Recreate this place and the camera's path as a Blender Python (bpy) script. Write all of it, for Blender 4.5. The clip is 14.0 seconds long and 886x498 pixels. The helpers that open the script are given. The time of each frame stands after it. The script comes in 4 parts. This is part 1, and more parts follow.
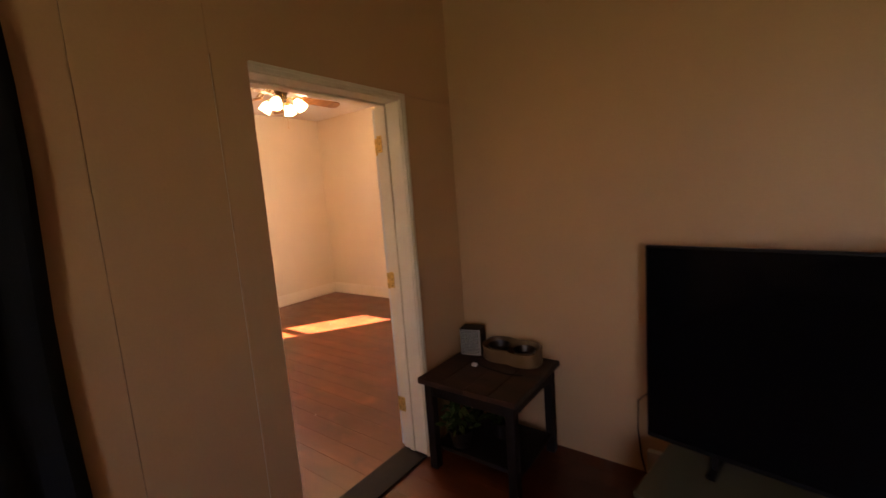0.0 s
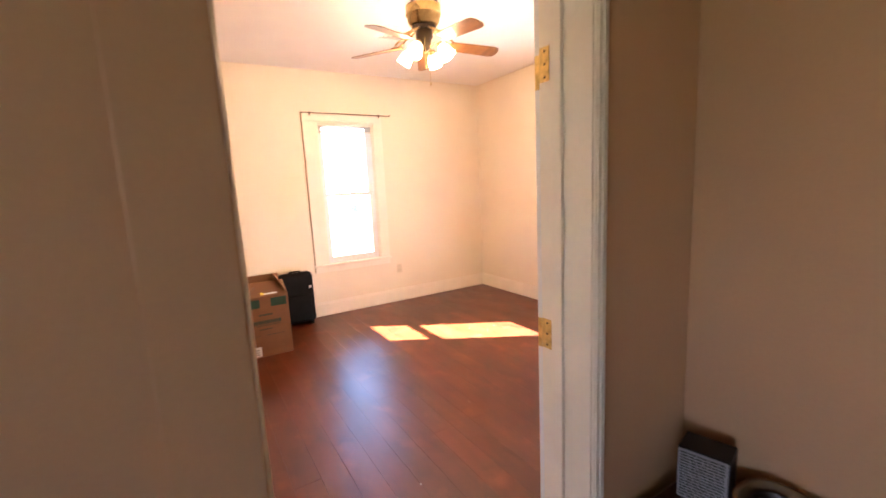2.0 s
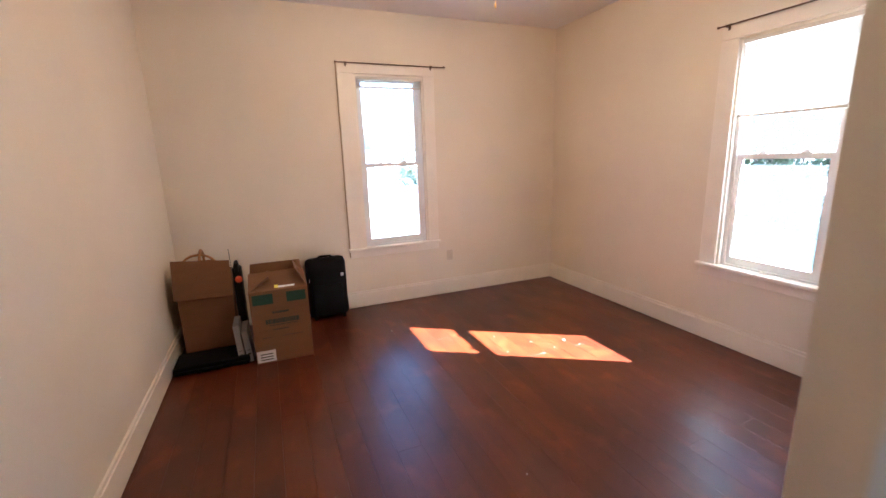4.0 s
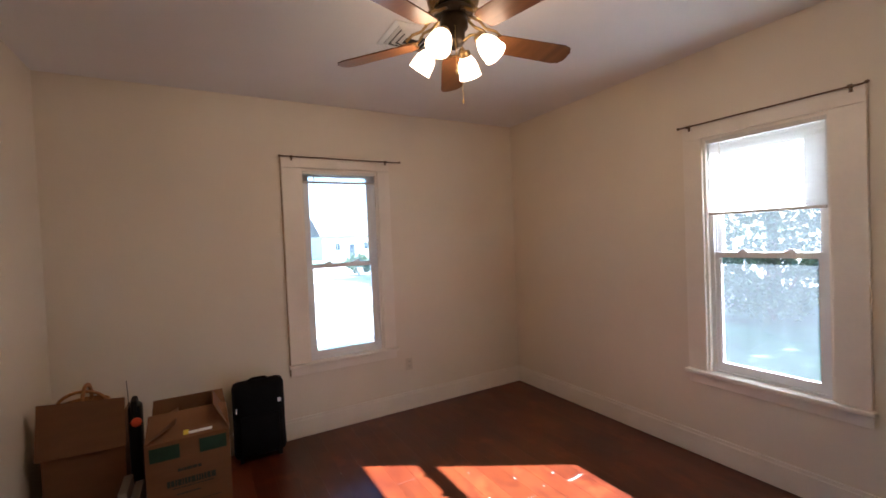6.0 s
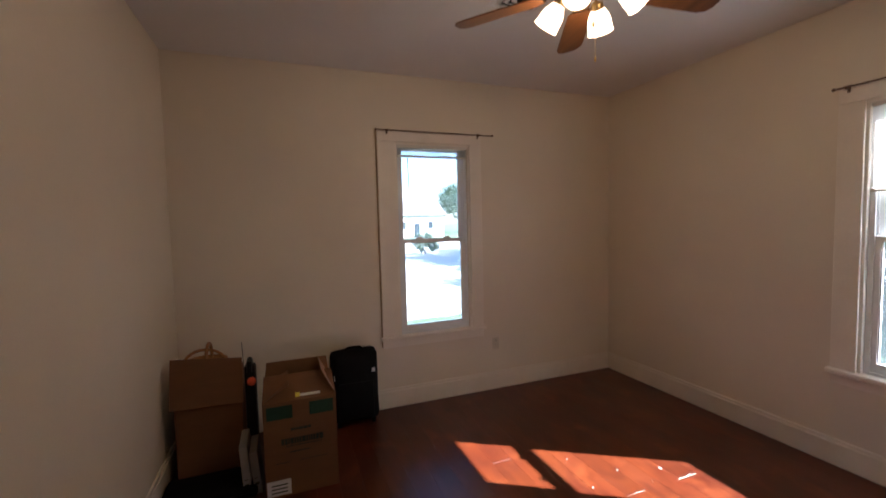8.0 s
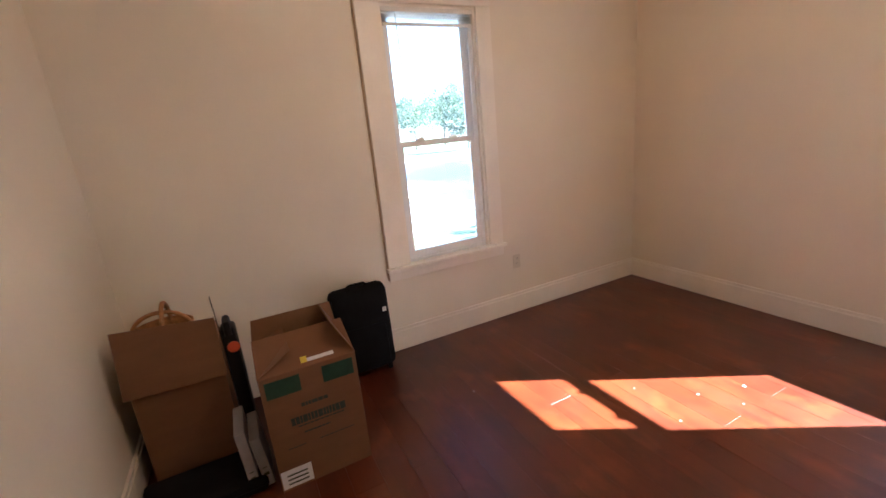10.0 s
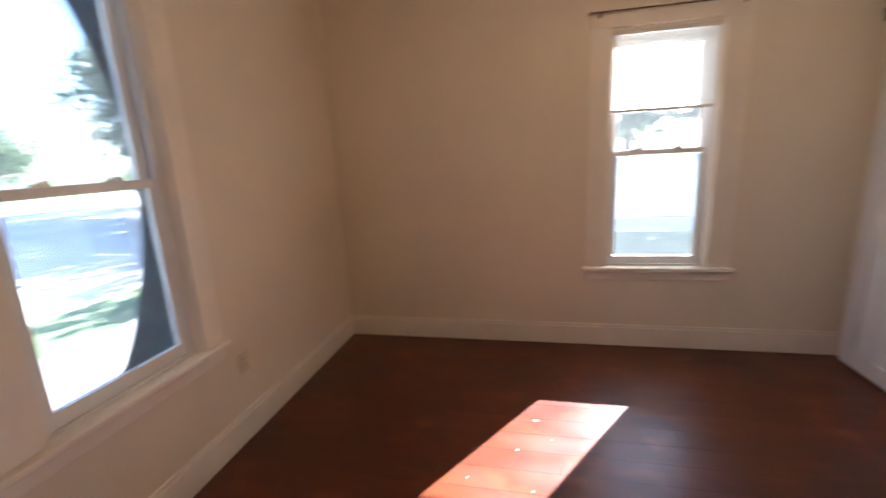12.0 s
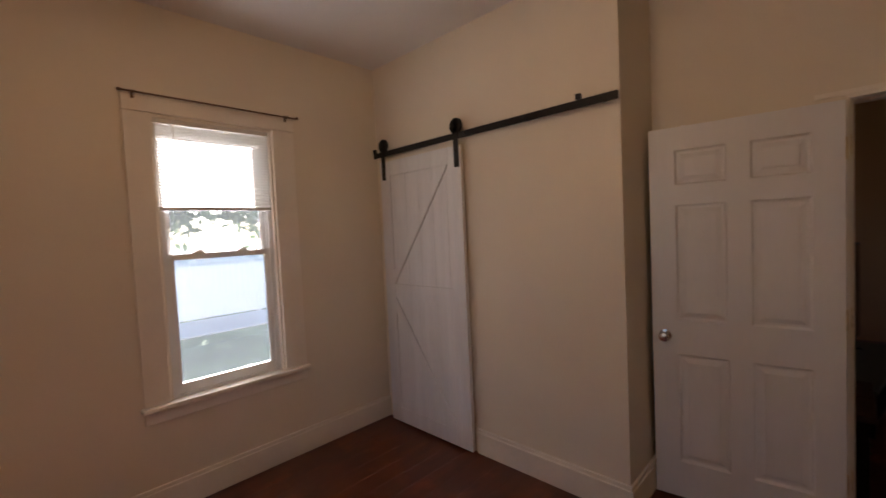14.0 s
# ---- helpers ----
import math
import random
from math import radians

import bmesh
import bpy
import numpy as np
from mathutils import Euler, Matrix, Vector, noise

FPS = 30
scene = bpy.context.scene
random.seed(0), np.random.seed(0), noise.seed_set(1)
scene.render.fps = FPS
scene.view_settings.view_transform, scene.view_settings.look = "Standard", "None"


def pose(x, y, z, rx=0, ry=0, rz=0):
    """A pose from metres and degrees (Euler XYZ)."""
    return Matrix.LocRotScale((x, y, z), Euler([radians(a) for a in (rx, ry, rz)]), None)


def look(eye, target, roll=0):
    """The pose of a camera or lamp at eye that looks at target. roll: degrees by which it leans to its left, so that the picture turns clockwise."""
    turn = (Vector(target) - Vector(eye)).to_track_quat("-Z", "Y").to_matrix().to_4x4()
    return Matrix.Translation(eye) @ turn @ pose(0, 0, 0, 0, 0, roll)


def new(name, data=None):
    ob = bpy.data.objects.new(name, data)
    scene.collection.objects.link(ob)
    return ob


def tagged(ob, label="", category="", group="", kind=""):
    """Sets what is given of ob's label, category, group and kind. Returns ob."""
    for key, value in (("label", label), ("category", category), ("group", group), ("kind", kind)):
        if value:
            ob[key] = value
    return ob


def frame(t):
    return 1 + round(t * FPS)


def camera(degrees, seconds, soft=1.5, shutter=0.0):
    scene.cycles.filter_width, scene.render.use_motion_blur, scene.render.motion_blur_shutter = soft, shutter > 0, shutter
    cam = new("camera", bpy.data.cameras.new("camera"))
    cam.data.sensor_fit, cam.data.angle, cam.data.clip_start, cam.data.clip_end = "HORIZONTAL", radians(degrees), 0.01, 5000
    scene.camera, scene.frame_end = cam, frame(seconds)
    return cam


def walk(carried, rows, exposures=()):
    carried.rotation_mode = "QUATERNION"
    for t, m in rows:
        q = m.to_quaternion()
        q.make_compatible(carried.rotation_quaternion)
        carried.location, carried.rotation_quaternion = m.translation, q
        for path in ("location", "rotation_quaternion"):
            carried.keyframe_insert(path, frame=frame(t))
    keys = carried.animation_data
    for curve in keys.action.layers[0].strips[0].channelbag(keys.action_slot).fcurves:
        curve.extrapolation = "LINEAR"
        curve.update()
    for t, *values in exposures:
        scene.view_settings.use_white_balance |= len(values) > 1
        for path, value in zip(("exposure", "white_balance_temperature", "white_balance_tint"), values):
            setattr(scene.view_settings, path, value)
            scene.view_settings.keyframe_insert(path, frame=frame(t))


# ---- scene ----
cam = camera(93.4, 14.0, shutter=0.5)
PATH = [
    (0, (5.812, -4.527, 1.534), (4.618, -2.944, 1.276), -4.3),
    (0.5, (5.664, -4.336, 1.542), (4.321, -2.87, 1.322), -2.4),
    (1, (5.487, -4.123, 1.544), (4.005, -2.804, 1.291), -1.5),
    (1.5, (5.217, -3.923, 1.538), (3.705, -2.646, 1.248), -2.4),
    (2, (5.004, -3.686, 1.526), (3.31, -2.667, 1.22), -2.8),
    (4.5, (3.996, -3.108, 1.528), (2.19, -2.368, 1.094), -1.8),
    (5, (3.834, -3.052, 1.593), (2.094, -2.125, 1.258), -3.7),
    (5.5, (3.773, -3.026, 1.618), (2.036, -2.049, 1.439), -1.5),
    (6, (3.718, -3.044, 1.649), (1.98, -2.056, 1.604), -2.5),
    (6.5, (3.644, -3.094, 1.65), (1.838, -2.234, 1.634), -2.1),
    (7, (3.6, -3.151, 1.644), (1.762, -2.362, 1.647), -2.5),
    (7.5, (3.566, -3.196, 1.655), (1.715, -2.437, 1.674), -2.0),
    (8, (3.509, -3.238, 1.617), (1.646, -2.521, 1.491), -1.4),
    (10.5, (2.394, -3.334, 1.491), (0.748, -2.373, 0.887), -4.1),
    (11, (2.116, -3.335, 1.503), (0.705, -2.019, 0.976), -1.5),
    (11.5, (1.832, -3.3, 1.523), (0.871, -1.626, 0.996), -2.6),
    (12, (1.575, -3.199, 1.515), (1.143, -1.297, 1.075), -3.0),
    (12.5, (1.461, -3.13, 1.518), (1.98, -1.243, 1.106), -2.3),
    (13, (1.499, -3.033, 1.487), (2.529, -1.336, 1.242), -0.2),
    (13.5, (1.53, -2.899, 1.524), (2.757, -1.322, 1.443), -0.5),
    (14, (1.494, -2.789, 1.545), (2.927, -1.397, 1.456), -2.7),
]
EXPOSURES = [(0.0, 5.0, 7400, 29), (0.5, 5.6, 6900, 27), (1.0, 5.88, 6450, 25), (2.0, 5.85, 5750, 22), (4.5, 4.45, 4900, 15), (5.5, 3.92, 4950, 15), (7.5, 3.03, 5100, 15),
             (8.2, 3.12, 5100, 15), (10.5, 4.45, 5000, 14), (12.0, 3.65, 5400, 17), (14.0, 2.88, 5950, 23)]
walk(cam, [(t, look(eye, target, roll)) for t, eye, target, roll in PATH], EXPOSURES)

# ---------------------------------------------------------------- world and sun
TO_SUN = Vector((0.79, 1.24, 1.0)).normalized()
world = bpy.data.worlds.new("world")
scene.world = world
world.use_nodes = True
wn = world.node_tree.nodes
sky = wn.new("ShaderNodeTexSky")
sky.sky_type = "NISHITA"
sky.sun_disc = False
sky.sun_elevation = math.asin(TO_SUN.z)
sky.sun_rotation = math.atan2(TO_SUN.x, TO_SUN.y)
wn["Background"].inputs["Strength"].default_value = 0.07
world.node_tree.links.new(sky.outputs[0], wn["Background"].inputs["Color"])
sun = new("sun", bpy.data.lights.new("sun", "SUN"))
sun.data.energy, sun.data.angle, sun.data.color = 5.5, radians(0.53), (1.0, 0.93, 0.82)
sun.matrix_world = look(TO_SUN * 30, (0, 0, 0))


# ---------------------------------------------------------------- materials
def material(name, color, rough=0.6, metal=0.0, vary=0.12, scale=3.0, fine=60.0, bump=0.0, spec=0.5, stretch=(1, 1, 1), pieces=0.0, coat=0.0):
    """A surface whose colour varies at a large and a fine scale, with fine relief."""
    m = bpy.data.materials.new(name)
    m.use_nodes = True
    n, l = m.node_tree.nodes, m.node_tree.links
    b = n["Principled BSDF"]
    b.inputs["Metallic"].default_value = metal
    b.inputs["Specular IOR Level"].default_value = spec
    b.inputs["Coat Weight"].default_value = coat
    b.inputs["Coat Roughness"].default_value = 0.2
    co = n.new("ShaderNodeTexCoord")
    mp = n.new("ShaderNodeMapping")
    mp.inputs["Scale"].default_value = stretch
    l.new(co.outputs["Object"], mp.inputs["Vector"])
    big, small = n.new("ShaderNodeTexNoise"), n.new("ShaderNodeTexNoise")
    for t, s, d in ((big, scale, 4), (small, fine, 3)):
        t.inputs["Scale"].default_value, t.inputs["Detail"].default_value = s, d
        l.new(mp.outputs["Vector"], t.inputs["Vector"])
    add = n.new("ShaderNodeMath")
    add.operation = "MULTIPLY_ADD"
    add.inputs[1].default_value = 0.35
    l.new(small.outputs["Fac"], add.inputs[0])
    l.new(big.outputs["Fac"], add.inputs[2])
    ramp = n.new("ShaderNodeValToRGB")
    dark = [max(0, c * (1 - vary)) for c in color]
    light = [min(1, c * (1 + vary)) for c in color]
    ramp.color_ramp.elements[0].position, ramp.color_ramp.elements[1].position = 0.4, 0.95
    ramp.color_ramp.elements[0].color, ramp.color_ramp.elements[1].color = (*dark, 1), (*light, 1)
    l.new(add.outputs[0], ramp.inputs["Fac"])
    out = ramp.outputs["Color"]
    if pieces:
        info, hsv, mr = n.new("ShaderNodeObjectInfo"), n.new("ShaderNodeHueSaturation"), n.new("ShaderNodeMapRange")
        mr.inputs["To Min"].default_value, mr.inputs["To Max"].default_value = 1 - pieces, 1 + pieces
        l.new(info.outputs["Random"], mr.inputs["Value"])
        l.new(mr.outputs[0], hsv.inputs["Value"])
        l.new(out, hsv.inputs["Color"])
        out = hsv.outputs["Color"]
    l.new(out, b.inputs["Base Color"])
    rr = n.new("ShaderNodeMapRange")
    rr.inputs["To Min"].default_value, rr.inputs["To Max"].default_value = max(0.02, rough - 0.03), min(1, rough + 0.03)
    l.new(big.outputs["Fac"], rr.inputs["Value"])
    l.new(rr.outputs[0], b.inputs["Roughness"])
    if bump:
        bp = n.new("ShaderNodeBump")
        bp.inputs["Strength"].default_value, bp.inputs["Distance"].default_value = bump, 0.004
        l.new(add.outputs[0], bp.inputs["Height"])
        l.new(bp.outputs[0], b.inputs["Normal"])
    return m


def floor_material():
    """Satin red-brown paint on pine: soft cloudy wear over the boards, long faint grain and a few pale scuffs."""
    m = bpy.data.materials.new("floor_paint")
    m.use_nodes = True
    n, l = m.node_tree.nodes, m.node_tree.links
    b = n["Principled BSDF"]
    geo, info = n.new("ShaderNodeNewGeometry"), n.new("ShaderNodeObjectInfo")

    def cloud(scale, stretch, detail, shift):
        t, mp = n.new("ShaderNodeTexNoise"), n.new("ShaderNodeMapping")
        mp.inputs["Scale"].default_value, mp.inputs["Location"].default_value = stretch, shift
        t.inputs["Scale"].default_value, t.inputs["Detail"].default_value = scale, detail
        l.new(geo.outputs["Position"], mp.inputs["Vector"])
        l.new(mp.outputs[0], t.inputs["Vector"])
        return t.outputs["Fac"]

    def span(value, lo, hi, a, c):
        r = n.new("ShaderNodeMapRange")
        for k, v in zip(("From Min", "From Max", "To Min", "To Max"), (lo, hi, a, c)):
            r.inputs[k].default_value = v
        l.new(value, r.inputs["Value"])
        return r.outputs[0]

    def mixed(fac, a, tint):
        x = n.new("ShaderNodeMix")
        x.data_type = "RGBA"
        l.new(fac, x.inputs[0])
        if isinstance(a, tuple):
            x.inputs[6].default_value = a
        else:
            l.new(a, x.inputs[6])
        x.inputs[7].default_value = tint
        return x.outputs[2]
    col = mixed(span(cloud(1.3, (1, 1.2, 1), 2, (3, 1, 0)), 0.3, 0.7, 0, 1), (0.076, 0.0125, 0.0040, 1), (0.150, 0.0320, 0.0065, 1))
    col = mixed(span(cloud(6.0, (0.25, 3.0, 1), 2, (0, 5, 0)), 0.2, 0.9, 0, 0.55), col, (0.040, 0.0075, 0.004, 1))
    col = mixed(span(cloud(4.2, (0.9, 1.6, 1), 5, (4, 5, 0)), 0.52, 0.78, 0, 0.75), col, (0.036, 0.0065, 0.0035, 1))
    col = mixed(span(cloud(3.3, (1.2, 1.6, 1), 5, (7, 2, 0)), 0.56, 0.80, 0, 0.7), col, (0.23, 0.056, 0.013, 1))
    hsv = n.new("ShaderNodeHueSaturation")
    l.new(span(info.outputs["Random"], 0, 1, 0.86, 1.12), hsv.inputs["Value"])
    l.new(col, hsv.inputs["Color"])
    l.new(hsv.outputs[0], b.inputs["Base Color"])
    l.new(span(cloud(2.4, (1, 2, 1), 4, (1, 9, 0)), 0.3, 0.7, 0.29, 0.38), b.inputs["Roughness"])
    b.inputs["Specular IOR Level"].default_value = 0.6
    return m


def glass_material(name, haze):
    """Clear pane with a film of dust."""
    m = bpy.data.materials.new(name)
    m.use_nodes = True
    n, l = m.node_tree.nodes, m.node_tree.links
    n.remove(n["Principled BSDF"])
    tr, gl, df, fr, noi, mr = (n.new("ShaderNode" + k) for k in ("BsdfTransparent", "BsdfGlossy", "BsdfTranslucent", "Fresnel", "TexNoise", "MapRange"))
    tr.inputs[0].default_value = (0.95, 0.98, 0.98, 1)
    gl.inputs["Roughness"].default_value = 0.02
    df.inputs[0].default_value = (0.85, 0.93, 0.97, 1)
    noi.inputs["Scale"].default_value = 5.0
    mr.inputs["To Min"].default_value, mr.inputs["To Max"].default_value = haze * 0.6, haze * 1.4
    a, b = n.new("ShaderNodeMixShader"), n.new("ShaderNodeMixShader")
    l.new(noi.outputs["Fac"], mr.inputs["Value"])
    l.new(mr.outputs[0], a.inputs[0])
    l.new(tr.outputs[0], a.inputs[1])
    l.new(df.outputs[0], a.inputs[2])
    l.new(fr.outputs[0], b.inputs[0])
    l.new(a.outputs[0], b.inputs[1])
    l.new(gl.outputs[0], b.inputs[2])
    l.new(b.outputs[0], n["Material Output"].inputs[0])
    return m


def thin_material(name, color, through_part, rough=0.5):
    """A thin sheet that lets part of the light through (blind slats, leaves)."""
    m = material(name, color, rough, vary=0.08, scale=4)
    n, l = m.node_tree.nodes, m.node_tree.links
    t, mix = n.new("ShaderNodeBsdfTranslucent"), n.new("ShaderNodeMixShader")
    t.inputs[0].default_value = (*color, 1)
    mix.inputs[0].default_value = through_part
    l.new(n["Principled BSDF"].outputs[0], mix.inputs[1])
    l.new(t.outputs[0], mix.inputs[2])
    l.new(mix.outputs[0], n["Material Output"].inputs[0])
    return m


def lit_material(name, color, strength):
    m = bpy.data.materials.new(name)
    m.use_nodes = True
    b = m.node_tree.nodes["Principled BSDF"]
    b.inputs["Base Color"].default_value = (0.9, 0.85, 0.75, 1)
    b.inputs["Roughness"].default_value = 0.3
    b.inputs["Emission Color"].default_value = (*color, 1)
    b.inputs["Emission Strength"].default_value = strength
    return m


CREAM = material("cream_wall_paint", (0.775, 0.692, 0.548), 0.55, vary=0.05, scale=1.3, fine=140, bump=0.12)
# hall copy of the wall paint: warm lamp light is put into its tan
CREAM_WARM_LIT = material("cream_wall_paint_warm_lit", (0.60, 0.355, 0.195), 0.5, vary=0.06, scale=1.5, fine=90, bump=0.15)
CEIL = material("ceiling_paint", (0.80, 0.77, 0.73), 0.8, vary=0.04, scale=1.5, fine=120, bump=0.1)
TRIM = material("trim_paint", (0.83, 0.76, 0.64), 0.35, vary=0.06, scale=4, fine=50, bump=0.12)
VINYL = material("white_vinyl", (0.80, 0.80, 0.78), 0.35, vary=0.04, scale=5)
DOORW = material("white_door_paint", (0.79, 0.78, 0.76), 0.35, vary=0.04, scale=3, fine=40, bump=0.08, stretch=(1, 1, 0.3))
BARN = material("whitewashed_boards", (0.74, 0.73, 0.72), 0.55, vary=0.10, scale=3, fine=30, bump=0.25, stretch=(1, 3, 0.4))
RAW = material("bare_brown_wood", (0.48, 0.35, 0.21), 0.7, vary=0.3, scale=9, stretch=(1, 1, 0.3))
FLOOR = floor_material()
SUBFLOOR = material("dark_joint", (0.02, 0.008, 0.006), 0.9, vary=0.3)
BLACK = material("black_iron", (0.012, 0.012, 0.013), 0.45, metal=0.3, vary=0.3, scale=8)
GLASS_W = glass_material("window_glass", 0.05)
GLASS_N = glass_material("dusty_window_glass", 0.02)
SLAT = thin_material("blind_slat", (0.85, 0.84, 0.80), 0.35)
BLINDRAIL = material("blind_rail", (0.72, 0.68, 0.60), 0.45, vary=0.05)
RODM = material("antique_rod", (0.16, 0.10, 0.06), 0.4, metal=0.7, vary=0.3, scale=20)
BRASS = material("antique_brass", (0.36, 0.25, 0.10), 0.28, metal=1.0, vary=0.35, scale=7, fine=40)
HINGE = material("worn_brass", (0.62, 0.45, 0.16), 0.32, metal=0.9, vary=0.4, scale=30)
DARKB = material("dark_bronze", (0.06, 0.045, 0.03), 0.35, metal=0.9, vary=0.3, scale=8)
BLADE = material("oak_fan_blade", (0.15, 0.062, 0.018), 0.32, vary=0.45, scale=5, fine=35, stretch=(0.25, 3, 1), coat=0.2)
CHROME = material("brushed_nickel", (0.55, 0.53, 0.50), 0.22, metal=1.0, vary=0.1)
SHADE = lit_material("lit_frosted_glass", (1.0, 0.66, 0.34), 0.6)
CARD = material("cardboard", (0.185, 0.082, 0.031), 0.75, vary=0.10, scale=5, fine=70, bump=0.12, stretch=(1, 1, 4))
CARDIN = material("cardboard_inside", (0.27, 0.135, 0.058), 0.8, vary=0.1, scale=6, fine=60)
GREEN = material("green_print", (0.012, 0.05, 0.028), 0.6, vary=0.2, scale=20)
PRINT = material("dark_print", (0.035, 0.045, 0.03), 0.7, vary=0.3, scale=40)
LABELM = material("paper_label", (0.72, 0.72, 0.74), 0.6, vary=0.08, scale=10)
TAPE = material("packing_tape", (0.42, 0.27, 0.15), 0.15, vary=0.1, scale=12)
YELLOW = material("yellow_sticker", (0.75, 0.6, 0.04), 0.5)
NYLON = material("black_nylon", (0.006, 0.006, 0.007), 0.8, vary=0.4, scale=9, fine=180, bump=0.3, spec=0.15)
ORANGE = material("orange_plastic", (0.75, 0.10, 0.03), 0.4)
WICKER = material("tan_wicker", (0.38, 0.17, 0.05), 0.6, vary=0.35, scale=30, bump=0.3)
PALECARD = material("printed_card", (0.34, 0.31, 0.31), 0.6, vary=0.2, scale=30)
GREYBOX = material("pale_carton", (0.36, 0.34, 0.34), 0.6, vary=0.1, scale=9)
DARKWOOD = material("dark_rustic_wood", (0.038, 0.016, 0.010), 0.45, vary=0.6, scale=6, fine=40, bump=0.4, stretch=(0.4, 2, 1), spec=0.25)
BLACKWOOD = material("black_painted_wood", (0.012, 0.008, 0.007), 0.6, vary=0.4, scale=8, bump=0.15, spec=0.15)
SCREEN = material("black_screen", (0.003, 0.003, 0.004), 0.10, vary=0.2, spec=0.2)
BEZEL = material("black_plastic", (0.006, 0.006, 0.007), 0.45, vary=0.2, spec=0.25)
CERAMIC = material("tan_ceramic", (0.15, 0.085, 0.04), 0.4, vary=0.18, scale=10, bump=0.1)
STEEL = material("steel_bowl", (0.07, 0.06, 0.055), 0.4, metal=1.0)
PALEGREEN = material("pale_console_top", (0.09, 0.095, 0.065), 0.5, vary=0.15, scale=5)
PLANT = thin_material("houseplant_leaf", (0.05, 0.10, 0.02), 0.3)
FABRIC = material("black_curtain_cloth", (0.008, 0.009, 0.012), 0.9, vary=0.4, scale=6, fine=200, bump=0.3)
IVORY = material("ivory_plastic", (0.66, 0.58, 0.44), 0.4)
GRASS = material("lawn_grass", (0.09, 0.13, 0.05), 0.9, vary=0.5, scale=0.6, fine=14, bump=0.6)
CONC = material("concrete", (0.46, 0.44, 0.40), 0.85, vary=0.12, scale=0.5, fine=12, bump=0.2)
LEAF = thin_material("tree_leaf", (0.085, 0.125, 0.055), 0.35)
BARK = material("bark", (0.10, 0.07, 0.05), 0.9, vary=0.4, scale=6, bump=0.6, stretch=(1, 1, 0.3))
WHITEP = material("white_fence_paint", (0.74, 0.74, 0.72), 0.5, vary=0.08, scale=3)
SIDING = material("pale_siding", (0.62, 0.62, 0.60), 0.7, vary=0.08, scale=1.0)
ROOFM = material("roof_shingle", (0.16, 0.14, 0.13), 0.9, vary=0.3, scale=2, fine=20)
DARKPANE = material("dark_pane", (0.03, 0.04, 0.05), 0.1)


# ---------------------------------------------------------------- mesh helpers
def box(bm, x0, x1, y0, y1, z0, z1, m=None):
    vs = [bm.verts.new(Vector((x, y, z)) if m is None else m @ Vector((x, y, z))) for x in sorted((x0, x1)) for y in sorted((y0, y1)) for z in sorted((z0, z1))]
    for f in ((0, 1, 3, 2), (4, 6, 7, 5), (0, 4, 5, 1), (2, 3, 7, 6), (0, 2, 6, 4), (1, 5, 7, 3)):
        bm.faces.new([vs[i] for i in f])
    return bm


def bevelled(bm, w, seg=2):
    bmesh.ops.bevel(bm, geom=list(bm.edges), offset=w, segments=seg, affect="EDGES", profile=0.5)
    return bm


def block(x0, x1, y0, y1, z0, z1, bev=0.0, m=None):
    bm = box(bmesh.new(), x0, x1, y0, y1, z0, z1, m)
    return bevelled(bm, bev) if bev else bm


def lathe(profile, seg=24, m=None):
    """A turned body from (radius, z) pairs."""
    bm = bmesh.new()
    rings = []
    for r, z in profile:
        rings.append([bm.verts.new((m or Matrix()) @ Vector((r * math.cos(2 * math.pi * i / seg), r * math.sin(2 * math.pi * i / seg), z))) for i in range(seg)])
    for a, b in zip(rings, rings[1:]):
        for i in range(seg):
            bm.faces.new((a[i], a[(i + 1) % seg], b[(i + 1) % seg], b[i]))
    bm.faces.new(rings[0][::-1])
    bm.faces.new(rings[-1])
    bmesh.ops.recalc_face_normals(bm, faces=bm.faces)
    return bm


def rod_between(a, b, r, seg=10):
    a, b = Vector(a), Vector(b)
    m = Matrix.Translation(a) @ (b - a).to_track_quat("Z", "Y").to_matrix().to_4x4()
    return lathe([(r, 0), (r, (b - a).length)], seg, m)


def tube(points, r, seg=8):
    """A round bar along a smooth line of points."""
    bm = bmesh.new()
    pts = [Vector(p) for p in points]
    rings = []
    for i, p in enumerate(pts):
        d = (pts[min(i + 1, len(pts) - 1)] - pts[max(i - 1, 0)]).normalized()
        q = d.to_track_quat("Z", "Y").to_matrix()
        rings.append([bm.verts.new(p + q @ Vector((r * math.cos(2 * math.pi * k / seg), r * math.sin(2 * math.pi * k / seg), 0))) for k in range(seg)])
    for a, b in zip(rings, rings[1:]):
        for k in range(seg):
            bm.faces.new((a[k], a[(k + 1) % seg], b[(k + 1) % seg], b[k]))
    bm.faces.new(rings[0][::-1])
    bm.faces.new(rings[-1])
    bmesh.ops.recalc_face_normals(bm, faces=bm.faces)
    return bm


def prism(outline, y0, y1, m=None):
    """A slab with an (x, z) outline between two y."""
    bm = bmesh.new()
    m = m or Matrix()
    a = [bm.verts.new(m @ Vector((x, y0, z))) for x, z in outline]
    b = [bm.verts.new(m @ Vector((x, y1, z))) for x, z in outline]
    bm.faces.new(a)
    bm.faces.new(b[::-1])
    for i in range(len(a)):
        j = (i + 1) % len(a)
        bm.faces.new((a[i], b[i], b[j], a[j]))
    bmesh.ops.recalc_face_normals(bm, faces=bm.faces)
    return bm


def mesh_of(name, bm, mat, smooth=False):
    me = bpy.data.meshes.new(name)
    bm.to_mesh(me)
    bm.free()
    me.materials.append(mat)
    if smooth:
        for p in me.polygons:
            p.use_smooth = True
        me.set_sharp_from_angle(angle=radians(40))
    return me


